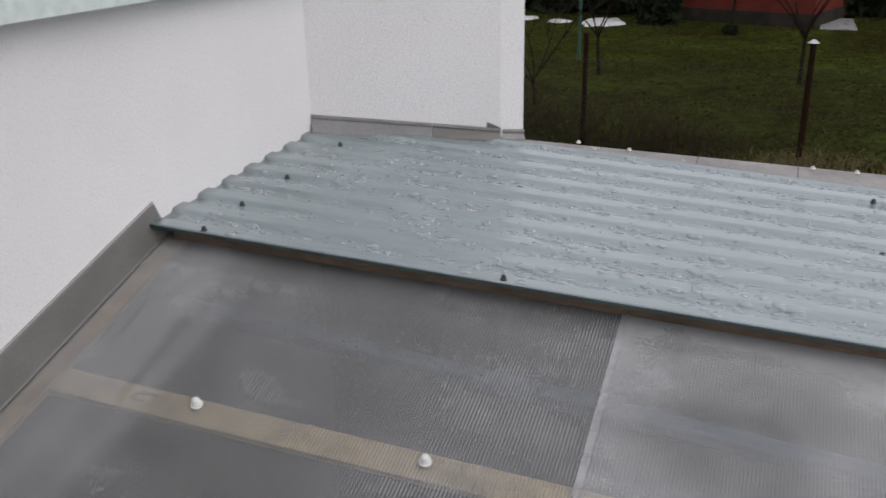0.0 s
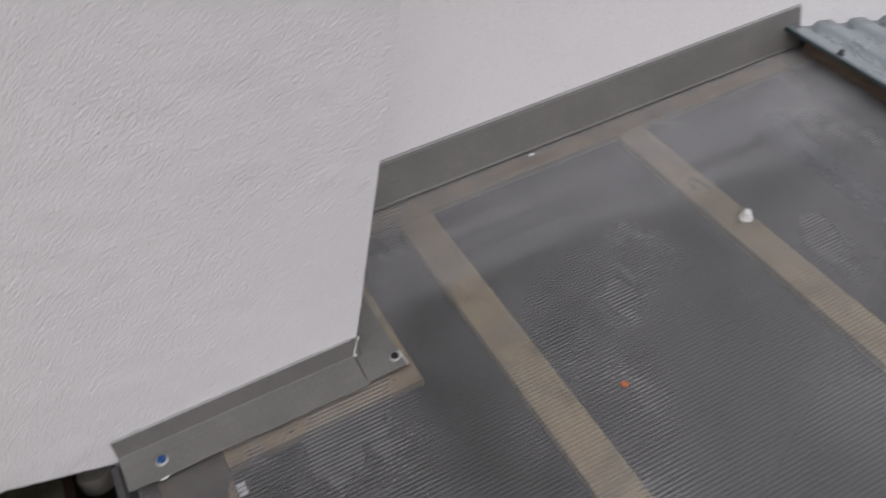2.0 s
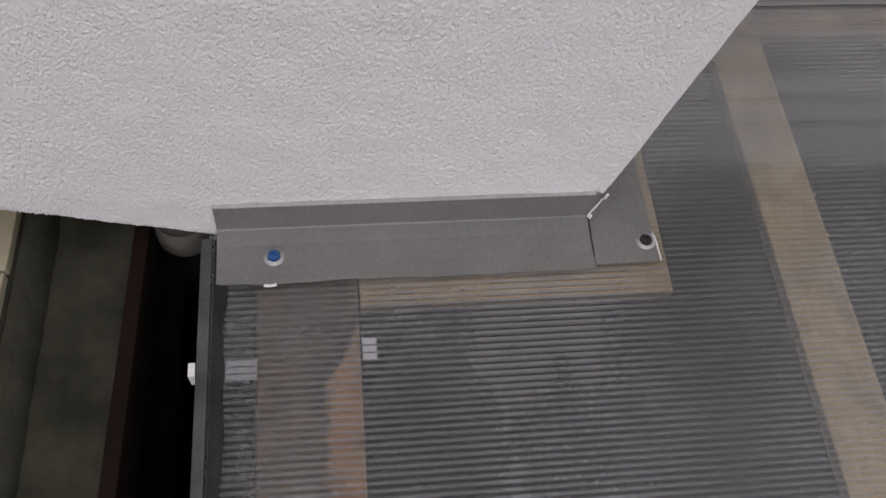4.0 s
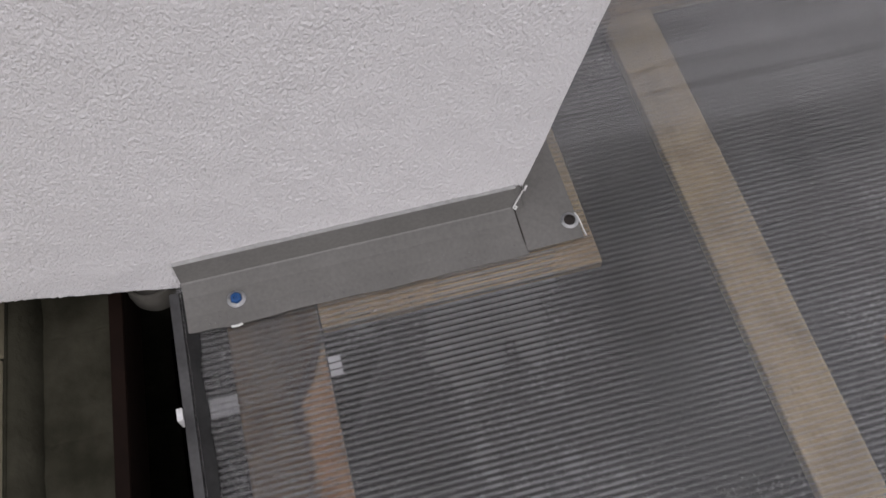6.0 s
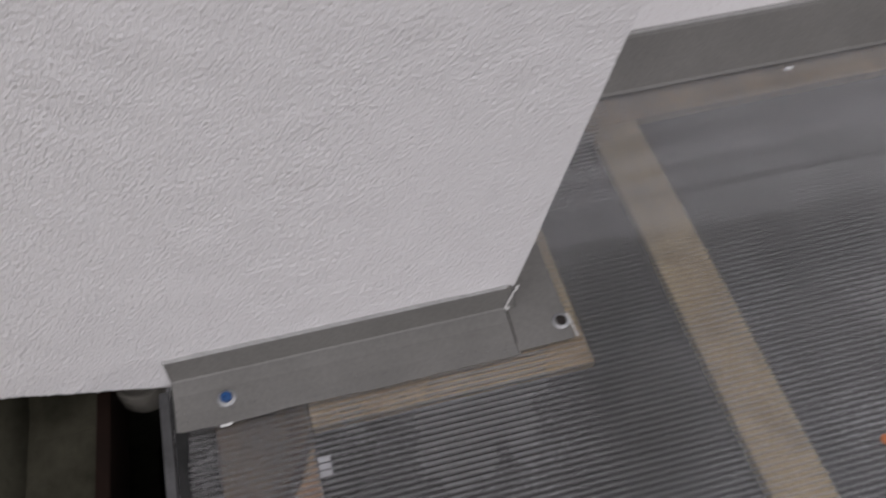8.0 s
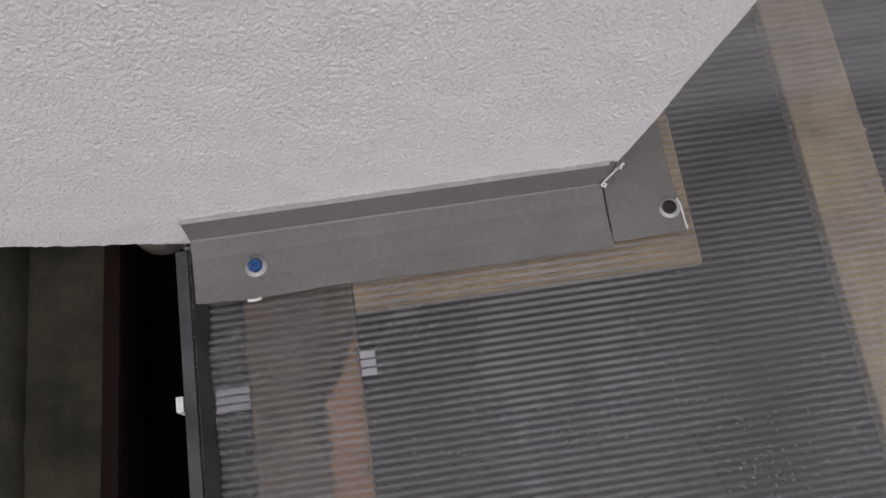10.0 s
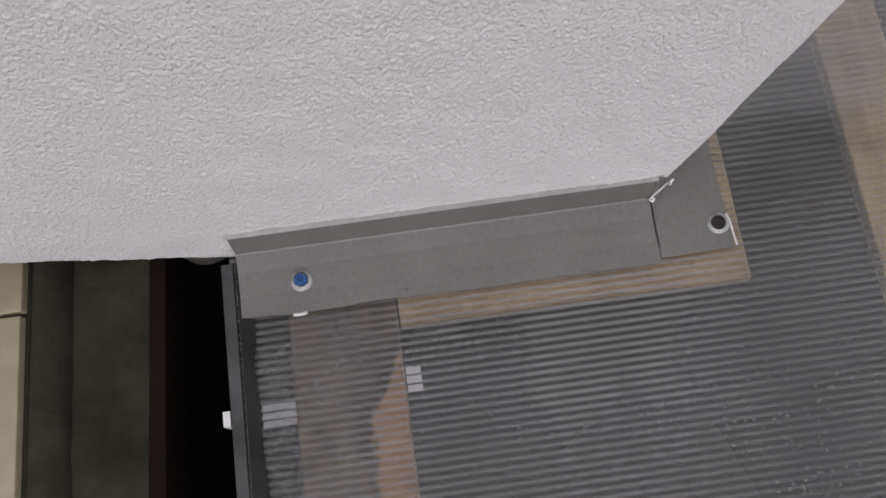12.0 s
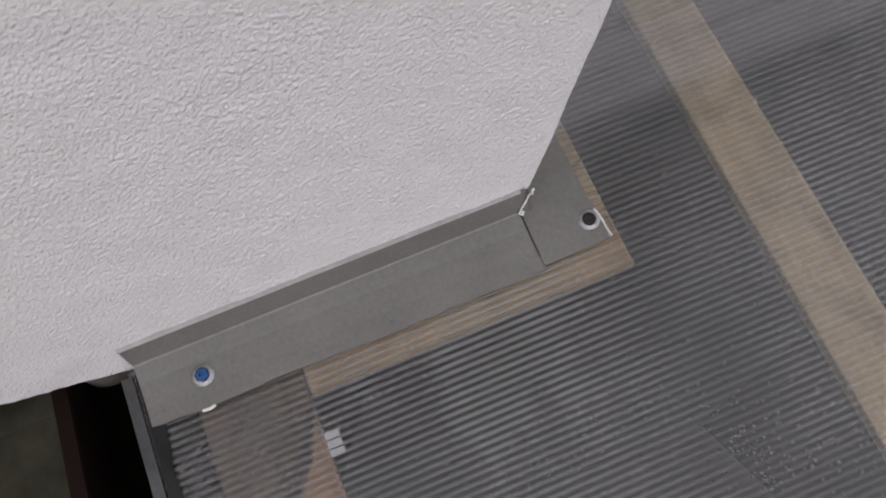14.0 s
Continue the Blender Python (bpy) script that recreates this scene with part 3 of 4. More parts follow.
bm = bmesh.new()
box(bm, (0.096, -0.4105, -0.016), (0.108, -0.4048, 0.0042), 0.001)
box(bm, (0.096, -0.4102, 0.0032), (0.108, -0.4046, 0.0046), 0.0005)
ob = part("white_clip", bm, WHITE_BIT)
ob.matrix_world = ROOF
tagged(ob, "small white plastic clip on the eave edge", "clip")
for x0, x1, y0, y1 in ((0.094, 0.113, -0.380, -0.354), (0.080, 0.101, -0.266, -0.254)):
    bm = bmesh.new()
    for k in range(3):
        w = (x1 - x0) / 3
        box(bm, (x0 + k * w + 0.001, y0, 0.0008), (x0 + (k + 1) * w - 0.0005, y1, 0.0013))
    ob = part("tape_remnant", bm, JOINT)
    ob.matrix_world = ROOF
    tagged(ob, "torn white tape remnant on the clear sheet", "tape", "tape remnants")


# ---- flashings ----
def flashing(section, y0, y1, n, label, wobble=0.0, seed=1, m=ROOF, lip=None, mat=None):
    t = thing("wall_flashing", label, "flashing", m, "grey wall flashings")
    bm = bmesh.new()
    strip(bm, section, span(y0, y1, n), wobble, seed)
    bmesh.ops.recalc_face_normals(bm, faces=bm.faces[:])
    thicken(part("sheet", bm, mat or FLASHING, t), 0.0012, 0)
    if lip:
        bm = bmesh.new()
        x, z = lip
        box(bm, (x - 0.003, y0, z - 0.0009), (x + 0.0021, y1, z + 0.0008), 0.0004)
        part("sealant_lip", bm, FLASH_LIP, t, "pale sealed upper edge")
    return t


# along the front of the projecting wall, ragged where it was cut by hand
flashing([(0.0255, 0.003), (0.0080, 0.0034), (-0.0120, 0.0052), (-0.0262, 0.0080), (-0.0280, 0.0090), (-0.0286, 0.0112), (-0.0330, 0.0392)], -0.390, -0.0495, 90, "bent grey metal flashing with ragged edge along the wall", 0.0013, 5, lip=(-0.0328, 0.0398))
# the corner piece, turned up the side
corner = thing("corner_flashing", "grey metal corner flashing turned round the projecting wall", "flashing", ROOF, "grey wall flashings")
bm = bmesh.new()
prism(bm, [(0.0225, -0.0505), (0.0215, 0.0085), (-0.29, 0.0035), (-0.29, -0.034), (-0.0275, -0.041), (-0.0275, -0.0505)], 0.0040, 0.0054)
part("base_sheet", bm, FLASHING, corner)
bm = bmesh.new()
for pts in ([(-0.0275, -0.0505), (-0.0275, -0.042), (-0.0325, -0.0450), (-0.0325, -0.0505)],):
    v = [bm.verts.new((x, y, 0.0054 if k < 2 else 0.040)) for k, (x, y) in enumerate(pts)]
    bm.faces.new(v)
v = [bm.verts.new(p) for p in ((-0.0275, -0.041, 0.0054), (-0.29, -0.034, 0.0054), (-0.29, -0.046, 0.037), (-0.0325, -0.0430, 0.037))]
bm.faces.new(v)
thicken(part("upstand", bm, FLASHING, corner), 0.0012, 0)
# sloping flashing along the long wall
flashing([(-0.289, 0.004), (-0.2925, 0.0065), (-0.3095, 0.074), (-0.3145, 0.0815)], -0.03, 1.018, 90, "long grey metal flashing sealed against the white wall", 0.0008, 8, lip=(-0.3115, 0.0805))


def bead(name, pts, r, mat, label, category):
    """A thin irregular bead laid along points on the roof."""
    cu = bpy.data.curves.new(name, "CURVE")
    cu.dimensions, cu.bevel_depth, cu.bevel_resolution = "3D", r, 2
    s = cu.splines.new("POLY")
    s.points.add(len(pts) - 1)
    for p, co in zip(s.points, pts):
        p.co, p.radius = (*co, 1), 0.7 + 0.6 * random.random()
    cu.materials.append(mat)
    ob = new(name, cu)
    me = bpy.data.meshes.new_from_object(ob)
    bpy.data.objects.remove(ob)
    ob = new(name, me)
    ob.matrix_world = ROOF
    return tagged(ob, label, category)


bead("sealant_bead", [(-0.0300, -0.0385, 0.0415), (-0.0290, -0.0405, 0.0400), (-0.0270, -0.0412, 0.0385), (-0.0290, -0.0400, 0.0380), (-0.0292, -0.0430, 0.0335), (-0.0285, -0.0452, 0.0270), (-0.0280, -0.0478, 0.0200), (-0.0272, -0.0500, 0.0145), (-0.0255, -0.0525, 0.0115), (-0.0235, -0.0500, 0.0105), (-0.0252, -0.0486, 0.0118), (-0.0265, -0.0510, 0.0130)], 0.0010, SEALANT, "white sealant smear on the flashing corner seam", "sealant")
bead("sealant_thread", [(-0.007, 0.0075, 0.0064), (-0.002, 0.0090, 0.0060), (0.006, 0.0102, 0.0050), (0.011, 0.0100, 0.0056), (0.020, 0.0112, 0.0045)], 0.0008, SEALANT, "thin white sealant string beside the corner screw", "sealant")
bead("seam_gap", [(-0.0262, -0.0508, 0.0088), (-0.008, -0.0507, 0.0056), (0.006, -0.0505, 0.0048), (0.0235, -0.0495, 0.0048)], 0.0006, DARK_HOLE, "dark seam between two flashing pieces", "seam")
bead("sealant_drop", [(0.027, -0.349, 0.003), (0.0275, -0.343, 0.003), (0.0265, -0.338, 0.003)], 0.0012, SEALANT, "white sealant drop at the flashing's cut edge", "sealant")
bead("sealant_chip", [(-0.2815, 0.395, 0.001), (-0.279, 0.399, 0.003), (-0.2805, 0.404, 0.001)], 0.0022, SEALANT, "small white render chip on the clear sheet", "chip")


bead("batten_knot", [(-0.075 + 0.022 * math.cos(a / 7 * 2 * math.pi) + 0.012 * math.sin(a / 7 * 2 * math.pi), 0.603 + 0.011 * math.sin(a / 7 * 2 * math.pi), -0.0088) for a in range(7)], 0.0014, KNOT, "dark ring-shaped knot mark on the pale batten", "knot")


# ---- screws ----
def flashing_screw(x, y, head, label):
    t = thing("flashing_screw", label, "screw", ROOF @ Matrix.Translation((x, y, 0.0042)), "flashing screws")
    bm = bmesh.new()
    lathe(bm, [(0.0090, 0), (0.0096, 0.0008), (0.0088, 0.0022), (0.0062, 0.0028), (0.0058, 0.0016)], 28)
    smooth(part("washer", bm, ZINC, t, "grey steel washer"), 50)
    bm = bmesh.new()
    if head == "blue":
        lathe(bm, [(0.0058, 0.001), (0.0056, 0.004), (0.0050, 0.0052), (0.0026, 0.0054), (0.0020, 0.0040)], 6)
        part("head", bm, BLUE, t, "blue hexagon head")
    else:
        lathe(bm, [(0.0057, 0.0012), (0.0056, 0.0030), (0.0044, 0.0032), (0.0040, 0.0019), (0.0012, 0.0017)], 20)
        part("socket", bm, DARK_HOLE, t, "dark empty socket")
    return t


flashing_screw(0.0, -0.340, "blue", "blue-headed screw with steel washer in the grey flashing")
flashing_screw(0.0, 0.0, "socket", "steel washer with a dark socket in the flashing corner")

cap = thing("cap_screw", "white domed plastic cap screw on the clear sheet", "screw", ROOF @ Matrix.Translation((0.029, 0.610, 0.0)), "white cap screws")
bm = bmesh.new()
lathe(bm, [(0.0105, 0.0), (0.0112, 0.0015), (0.0108, 0.0032), (0.0092, 0.0040)], 24)
smooth(part("washer", bm, CAP, cap), 40)
bm = bmesh.new()
lathe(bm, [(0.0088, 0.0038), (0.0086, 0.0085), (0.0076, 0.0095), (0.0074, 0.0125), (0.0062, 0.0150), (0.0034, 0.0168), (0.0010, 0.0172)], 24)
smooth(part("cap", bm, CAP, cap), 40)
for x, y in ((0.452, 0.622), (0.90, 0.645), (1.33, 0.667)):
    copy_thing(cap, ROOF @ Matrix.Translation((x, y, 0.0)))


# ---- the corrugated metal roof ----
PITCH, SKEW = 0.0975, 0.095
Y_LOW, Y_FAR = 0.9455, 1.822   # lower and far edge at x = 0


def wave(v):
    s = math.sin(2 * math.pi * (v / PITCH) + 0.6)
    return 0.0050 * math.tanh(3.6 * s) / math.tanh(3.6)


def metal_point(x, v, lift=0.0):
    """A place on the metal: x off the wall, v across the corrugations from the lower edge."""
    y = Y_LOW + v + SKEW * x
    return Vector((x, y, metal_z(x, y) + wave(v) + lift))


def corrugated_sheet():
    bm = bmesh.new()
    width = Y_FAR - Y_LOW
    vs = span(0, width, 320)
    xs = span(A_X - 0.01, 1.80, 42)
    rows = []
    for v in vs:
        row = []
        for x in xs:
            p = metal_point(x, v)
            p.z += 0.0010 * noise.noise((x * 2, v * 3, 0.3))
            if v == 0:
                p.z -= 0.004
            row.append(bm.verts.new(p))
        rows.append(row)
    for a, b in zip(rows, rows[1:]):
        for k in range(len(xs) - 1):
            bm.faces.new((a[k], a[k + 1], b[k + 1], b[k]))
    ob = part("corrugated_sheet", bm, METAL)
    smooth(ob, 60)
    thicken(ob, 0.0026, -1)
    bm = bmesh.new()
    low = [[bm.verts.new(metal_point(x, 0) + Vector((0, dy, dz))) for dy, dz in ((0.0006, -0.0034), (-0.0022, -0.0036), (-0.0026, -0.0092), (0.0006, -0.0092))] for x in xs]
    for a, b in zip(low, low[1:]):
        for k in range(4):
            bm.faces.new((a[k], a[(k + 1) % 4], b[(k + 1) % 4], b[k]))
    bmesh.ops.recalc_face_normals(bm, faces=bm.faces[:])
    part("turned_edge", bm, METAL_EDGE, ob, "dark green turned-down edge")
    return tagged(ob, "wet grey-green corrugated metal roof sheet beaded with rain", "metal roof")


corrugated_sheet()


def hex_screw(p, label, mat, group, h=0.009):
    t = thing("roof_screw", label, "screw", Matrix.Translation(p), group)
    bm = bmesh.new()
    lathe(bm, [(0.0068, -0.001), (0.0070, 0.0010), (0.0050, 0.0022)], 16)
    part("washer", bm, mat, t)
    bm = bmesh.new()
    lathe(bm, [(0.0052, 0.002), (0.0050, h * 0.7), (0.0038, h)], 6)
    part("head", bm, mat, t)
    return t


SCREW_DARK = two_scale("dark_screw_head", (0.02, 0.022, 0.024), (0.045, 0.047, 0.05), 90, 300, 0.4)
dark = hex_screw(metal_point(-0.184, 0.663, 0.001), "dark hexagon screw in the corrugated metal", SCREW_DARK, "dark roof screws")
for x, v in ((-0.185, 0.376), (-0.190, 0.180), (-0.173, 0.006), (0.463, 0.011), (1.176, 0.772), (1.175, 0.441)):
    copy_thing(dark, Matrix.Translation(metal_point(x, v, 0.001)))

# far edge: a weathered board beyond the metal
edge_board = thing("edge_board", "weathered grey boards along the far roof edge", "edge board")
for k in range(6):
    bm = bmesh.new()
    x0, x1 = 0.203 + 0.265 * k, 0.203 + 0.265 * (k + 1) - 0.002
    pts = []
    for x in (x0, x1):
        ya, yb = Y_FAR + SKEW * x - 0.08, 1.90 + 0.205 * (x - 0.246)
        pts.append((x, ya, yb))
    top = [(pts[0][0], pts[0][1]), (pts[1][0], pts[1][1]), (pts[1][0], pts[1][2]), (pts[0][0], pts[0][2])]
    lo = [bm.verts.new((x, y, metal_z(x, y) - 0.05)) for x, y in top]
    hi = [bm.verts.new((x, y, metal_z(x, y) - 0.006)) for x, y in top]
    bm.faces.new(hi)
    bm.faces.new(lo[::-1])
    for i in range(4):
        bm.faces.new((lo[i], lo[(i + 1) % 4], hi[(i + 1) % 4], hi[i]))
    part("board", bm, FASCIA, edge_board)
white = hex_screw(Vector((0.40, 1.945, metal_z(0.40, 1.955) - 0.004)), "pale screw in the grey far edge board", CAP, "pale edge screws", 0.007)
for x, back in ((0.545, 0.012), (1.035, 0.014), (1.15, 0.014)):
    y = 1.90 + 0.205 * (x - 0.246) - back
    copy_thing(white, Matrix.Translation((x, y, metal_z(x, y) - 0.004)))


# flashing along the return wall
def far_flashing(p, q, tall, label, drop=0.012, mat=FAR_FLASHING):
    """A flat upstand against the return wall, from p to q in plan."""
    t = thing("far_flashing", label, "flashing", None, "flashings on the return wall")
    d = Vector((q[0] - p[0], q[1] - p[1], 0)).normalized()
    out = Vector((d.y, -d.x, 0))
    bm = bmesh.new()
    rows = []
    for (x, y), h in zip((p, q), tall):
        base = Vector((x, y, metal_z(x, y) - drop))
        rows.append([bm.verts.new(base + out * o + Vector((0, 0, z))) for o, z in ((0.016, 0.0), (0.014, 0.012), (0.004, h + drop - 0.006), (0.006, h + drop))])
    for k in range(3):
        bm.faces.new((rows[0][k], rows[1][k], rows[1][k + 1], rows[0][k + 1]))
    thicken(part("sheet", bm, mat, t), 0.002, 0)
    bm = bmesh.new()
    rows = []
    for (x, y), h in zip((p, q), tall):
        base = Vector((x, y, metal_z(x, y) + h))
        rows.append([bm.verts.new(base + out * o + Vector((0, 0, z))) for o, z in ((0.001, 0.0), (0.009, -0.001), (0.009, 0.005), (0.001, 0.006))])
    for k in range(4):
        bm.faces.new((rows[0][k], rows[1][k], rows[1][(k + 1) % 4], rows[0][(k + 1) % 4]))
    part("sealant_lip", bm, FASCIA, t)
    return t


far_flashing((-0.302, 1.6545), (0.0145, 1.776), (0.042, 0.034), "grey flashing strip at the foot of the white return wall")
far_flashing((0.0155, 1.7765), (0.192, 1.8535), (0.034, 0.025), "darker grey flashing strip beside the wall corner", mat=FLASHING)
far_flashing((0.194, 1.855), (0.246, 1.902), (0.023, 0.018), "short grey flashing on the wall's end face")
bm = bmesh.new()
z = metal_z(0.18, 1.85) + 0.026
v = [bm.verts.new(p) for p in ((0.155, 1.838, z), (0.196, 1.855, z - 0.004), (0.194, 1.851, z + 0.006), (0.160, 1.836, z + 0.024))]
bm.faces.new(v)
tagged(thicken(part("bent_flashing_flap", bm, FLASHING), 0.002, 0), "bent grey flap of flashing standing off the wall corner", "flashing")
bm = bmesh.new()
box(bm, (0.1945, 1.848, metal_z(0.2, 1.86) - 0.01), (0.1995, 1.854, metal_z(0.2, 1.86) + 0.03), 0.001)
tagged(part("sealant_streak", bm, SEALANT), "white sealant streak at the flashing corner", "sealant")


# ---- below the eave ----
def sloped(bm, dy, dz):
    """Let a strip drift sideways and up along its length."""
    for v in bm.verts:
        v.co.y += dy * v.co.x
        v.co.z += dz * v.co.x
    return bm


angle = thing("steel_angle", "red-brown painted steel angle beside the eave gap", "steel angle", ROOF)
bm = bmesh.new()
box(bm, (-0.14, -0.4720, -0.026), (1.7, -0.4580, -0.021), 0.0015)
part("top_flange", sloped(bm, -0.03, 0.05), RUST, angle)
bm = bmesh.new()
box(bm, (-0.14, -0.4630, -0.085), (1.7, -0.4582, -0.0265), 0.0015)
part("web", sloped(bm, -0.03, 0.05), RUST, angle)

ledge = thing("ledge", "dark olive-grey concrete ledge blocks beside the eave", "ledge", ROOF)
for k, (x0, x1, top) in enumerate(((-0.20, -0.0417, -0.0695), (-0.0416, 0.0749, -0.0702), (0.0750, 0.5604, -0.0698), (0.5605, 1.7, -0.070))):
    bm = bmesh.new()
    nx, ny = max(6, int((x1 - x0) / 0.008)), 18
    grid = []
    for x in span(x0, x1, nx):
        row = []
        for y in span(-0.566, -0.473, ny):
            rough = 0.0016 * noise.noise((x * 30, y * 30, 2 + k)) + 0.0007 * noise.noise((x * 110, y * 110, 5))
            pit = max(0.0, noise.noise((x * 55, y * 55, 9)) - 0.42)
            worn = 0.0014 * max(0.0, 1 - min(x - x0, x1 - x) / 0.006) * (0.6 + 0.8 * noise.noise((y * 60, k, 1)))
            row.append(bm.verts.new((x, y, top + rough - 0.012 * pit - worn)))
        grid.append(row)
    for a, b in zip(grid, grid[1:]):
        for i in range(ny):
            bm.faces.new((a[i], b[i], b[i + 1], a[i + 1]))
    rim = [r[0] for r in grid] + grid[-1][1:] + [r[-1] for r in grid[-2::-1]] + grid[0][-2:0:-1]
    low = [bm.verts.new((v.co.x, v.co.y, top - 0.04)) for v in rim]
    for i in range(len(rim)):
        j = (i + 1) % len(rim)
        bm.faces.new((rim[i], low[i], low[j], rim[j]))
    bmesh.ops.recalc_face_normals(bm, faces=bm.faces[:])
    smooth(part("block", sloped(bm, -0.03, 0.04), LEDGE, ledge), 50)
for x0, x1 in ((-0.22, -0.0138), (-0.0106, 0.62), (0.623, 1.7)):
    bm = bmesh.new()
    box(bm, (x0, -1.3, -0.034), (x1, -0.5795, -0.022), 0.002)
    for v in bm.verts:
        v.co.y += 0.0022 * noise.noise((v.co.x * 31, v.co.y * 3, 0.5))
    ob = part("beige_board", sloped(bm, -0.010, 0.05), BEIGE)
    ob.matrix_world = ROOF
    tagged(ob, "beige painted board beside the lower eave", "board", "beige boards")
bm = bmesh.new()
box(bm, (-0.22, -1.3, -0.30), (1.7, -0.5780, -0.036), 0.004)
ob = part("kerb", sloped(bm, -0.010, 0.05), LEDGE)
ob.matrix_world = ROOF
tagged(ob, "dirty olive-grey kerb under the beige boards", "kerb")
bm = bmesh.new()
rows = []
for x in span(-0.22, 1.7, 160):
    w = 0.0022 * noise.noise((x * 26, 3, 0)) + 0.001 * noise.noise((x * 90, 1, 0))
    rows.append([bm.verts.new((x, y, z)) for y, z in ((-0.5775, -0.0375), (-0.5695 + w, -0.0410), (-0.5560 + w, -0.066), (-0.5540 + w, -0.090), (-0.5775, -0.090))])
for a, b in zip(rows, rows[1:]):
    for k in range(5):
        bm.faces.new((a[k], b[k], b[(k + 1) % 5], a[(k + 1) % 5]))
bm.faces.new(rows[0][::-1])
bm.faces.new(rows[-1])
bmesh.ops.recalc_face_normals(bm, faces=bm.faces[:])
smooth(part("mortar_fillet", sloped(bm, -0.015, 0.045), LEDGE, ledge, "worn olive mortar fillet"), 40)
bm = bmesh.new()
lathe(bm, [(0.027, -0.035), (0.0295, -0.028), (0.0300, -0.004), (0.0280, 0.0), (0.0245, 0.0005), (0.0225, -0.004)], 36, (-0.0770, -0.4330, -0.045))
ob = smooth(part("pipe_end", bm, PIPE), 50)
ob.matrix_world = ROOF
tagged(ob, "rounded grey pipe end tucked under the render", "pipe")
bm = bmesh.new()
box(bm, (-0.25, 0.91, -0.135), (1.76, 0.945, -0.10), 0.008)
ob = part("steel_tube", bm, BLUE_PIPE)
ob.matrix_world = ROOF
tagged(ob, "blue-grey square tube seen through the clear sheet", "tube")

# two added blocks that blacken the eave gap in place of real shade
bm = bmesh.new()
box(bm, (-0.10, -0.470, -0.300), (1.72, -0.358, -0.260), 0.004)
ob = part("gap_shade_board", bm, VOID)
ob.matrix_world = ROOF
tagged(ob, "added near-black board for the shade in the eave gap", "board")
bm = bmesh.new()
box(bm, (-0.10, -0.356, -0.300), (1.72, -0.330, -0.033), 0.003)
ob = part("gap_shade_block", bm, VOID)
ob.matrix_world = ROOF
tagged(ob, "added near-black block for the shade under the eave batten", "beam")

# a fallen leaf
bm = bmesh.new()
bmesh.ops.create_icosphere(bm, subdivisions=2, radius=0.005)
for v in bm.verts:
    v.co.z = v.co.z * 0.35 + 0.0012 * noise.noise(v.co * 300)
    v.co.x *= 1.2
ob = part("fallen_leaf", bm, LEAF)
ob.matrix_world = ROOF @ Matrix.Translation((0.198, 0.254, 0.002))
tagged(ob, "small orange leaf scrap on the clear sheet", "leaf")


# ---- rain ----
def drops(name, spots, label, mat, seg=8):
    """Flattened beads of water: spots are (place, normal, tangent, radius, stretch, height)."""
    rnd = random.Random(12)
    verts, faces = [], []
    for p, nrm, tan, r, st, h in spots:
        bit = nrm.cross(tan)
        k0 = len(verts)
        jag = [1 + rnd.uniform(-0.22, 0.22) for _ in range(seg)]
        for f, z in ((1.0, 0.0), (0.82, 0.62), (0.45, 0.93)):
            for k in range(seg):
                a = 2 * math.pi * k / seg
                verts.append(p + tan * (math.cos(a) * r * st * f * jag[k]) + bit * (math.sin(a) * r * f * jag[k]) + nrm * (h * z))
        verts.append(p + nrm * h)
        for ring in (0, 1):
            for k in range(seg):
                a, b = k0 + ring * seg + k, k0 + ring * seg + (k + 1) % seg
                faces.append((a, b, b + seg, a + seg))
        for k in range(seg):
            faces.append((k0 + 2 * seg + k, k0 + 2 * seg + (k + 1) % seg, k0 + 3 * seg))
    me = bpy.data.meshes.new(name)
    me.from_pydata([tuple(v) for v in verts], [], faces)
    me.materials.append(mat)
    for p in me.polygons:
        p.use_smooth = True
    return tagged(new(name, me), label, "rain drops", kind="stuff")


rnd = random.Random(21)
spots = []
N_ROOF, X_ROOF = ROOF.to_3x3() @ Vector((0, 0, 1)), ROOF.to_3x3() @ Vector((0, 1, 0))
for _ in range(40000):
    x, y = rnd.uniform(-0.25, 0.95), rnd.uniform(-0.385, 1.06)
    if x < 0.03 and y < 0.02:
        continue
    if 0.5 * noise.noise((x * 5, y * 5, 4)) + 0.6 * rnd.random() < 0.12:
        continue
    r = 0.0005 + 0.0012 * rnd.random() ** 2.6
    spots.append((ROOF @ Vector((x, y, 0.0001)), N_ROOF, X_ROOF, r, rnd.uniform(1, 1.7), r * 0.55))
for _ in range(2400):
    x, y = rnd.gauss(0.28, 0.25), rnd.gauss(0.88, 0.12)
    if -0.22 < x < 1.3 and 0.62 < y < 1.06:
        r = 0.0013 + 0.0026 * rnd.random() ** 2
        spots.append((ROOF @ Vector((x, y, 0.0001)), N_ROOF, X_ROOF, r, rnd.uniform(1, 1.6), r * 0.5))
for _ in range(6000):
    x, y = rnd.uniform(0.03, 0.9), rnd.gauss(-0.35, 0.03)
    if -0.393 < y < -0.2 and noise.noise((x * 16, y * 16, 9)) > -0.15:
        r = 0.0007 + 0.0014 * rnd.random() ** 2
        spots.append((ROOF @ Vector((x, y, 0.0001)), N_ROOF, X_ROOF, r, rnd.uniform(1, 1.4), r * 0.5))
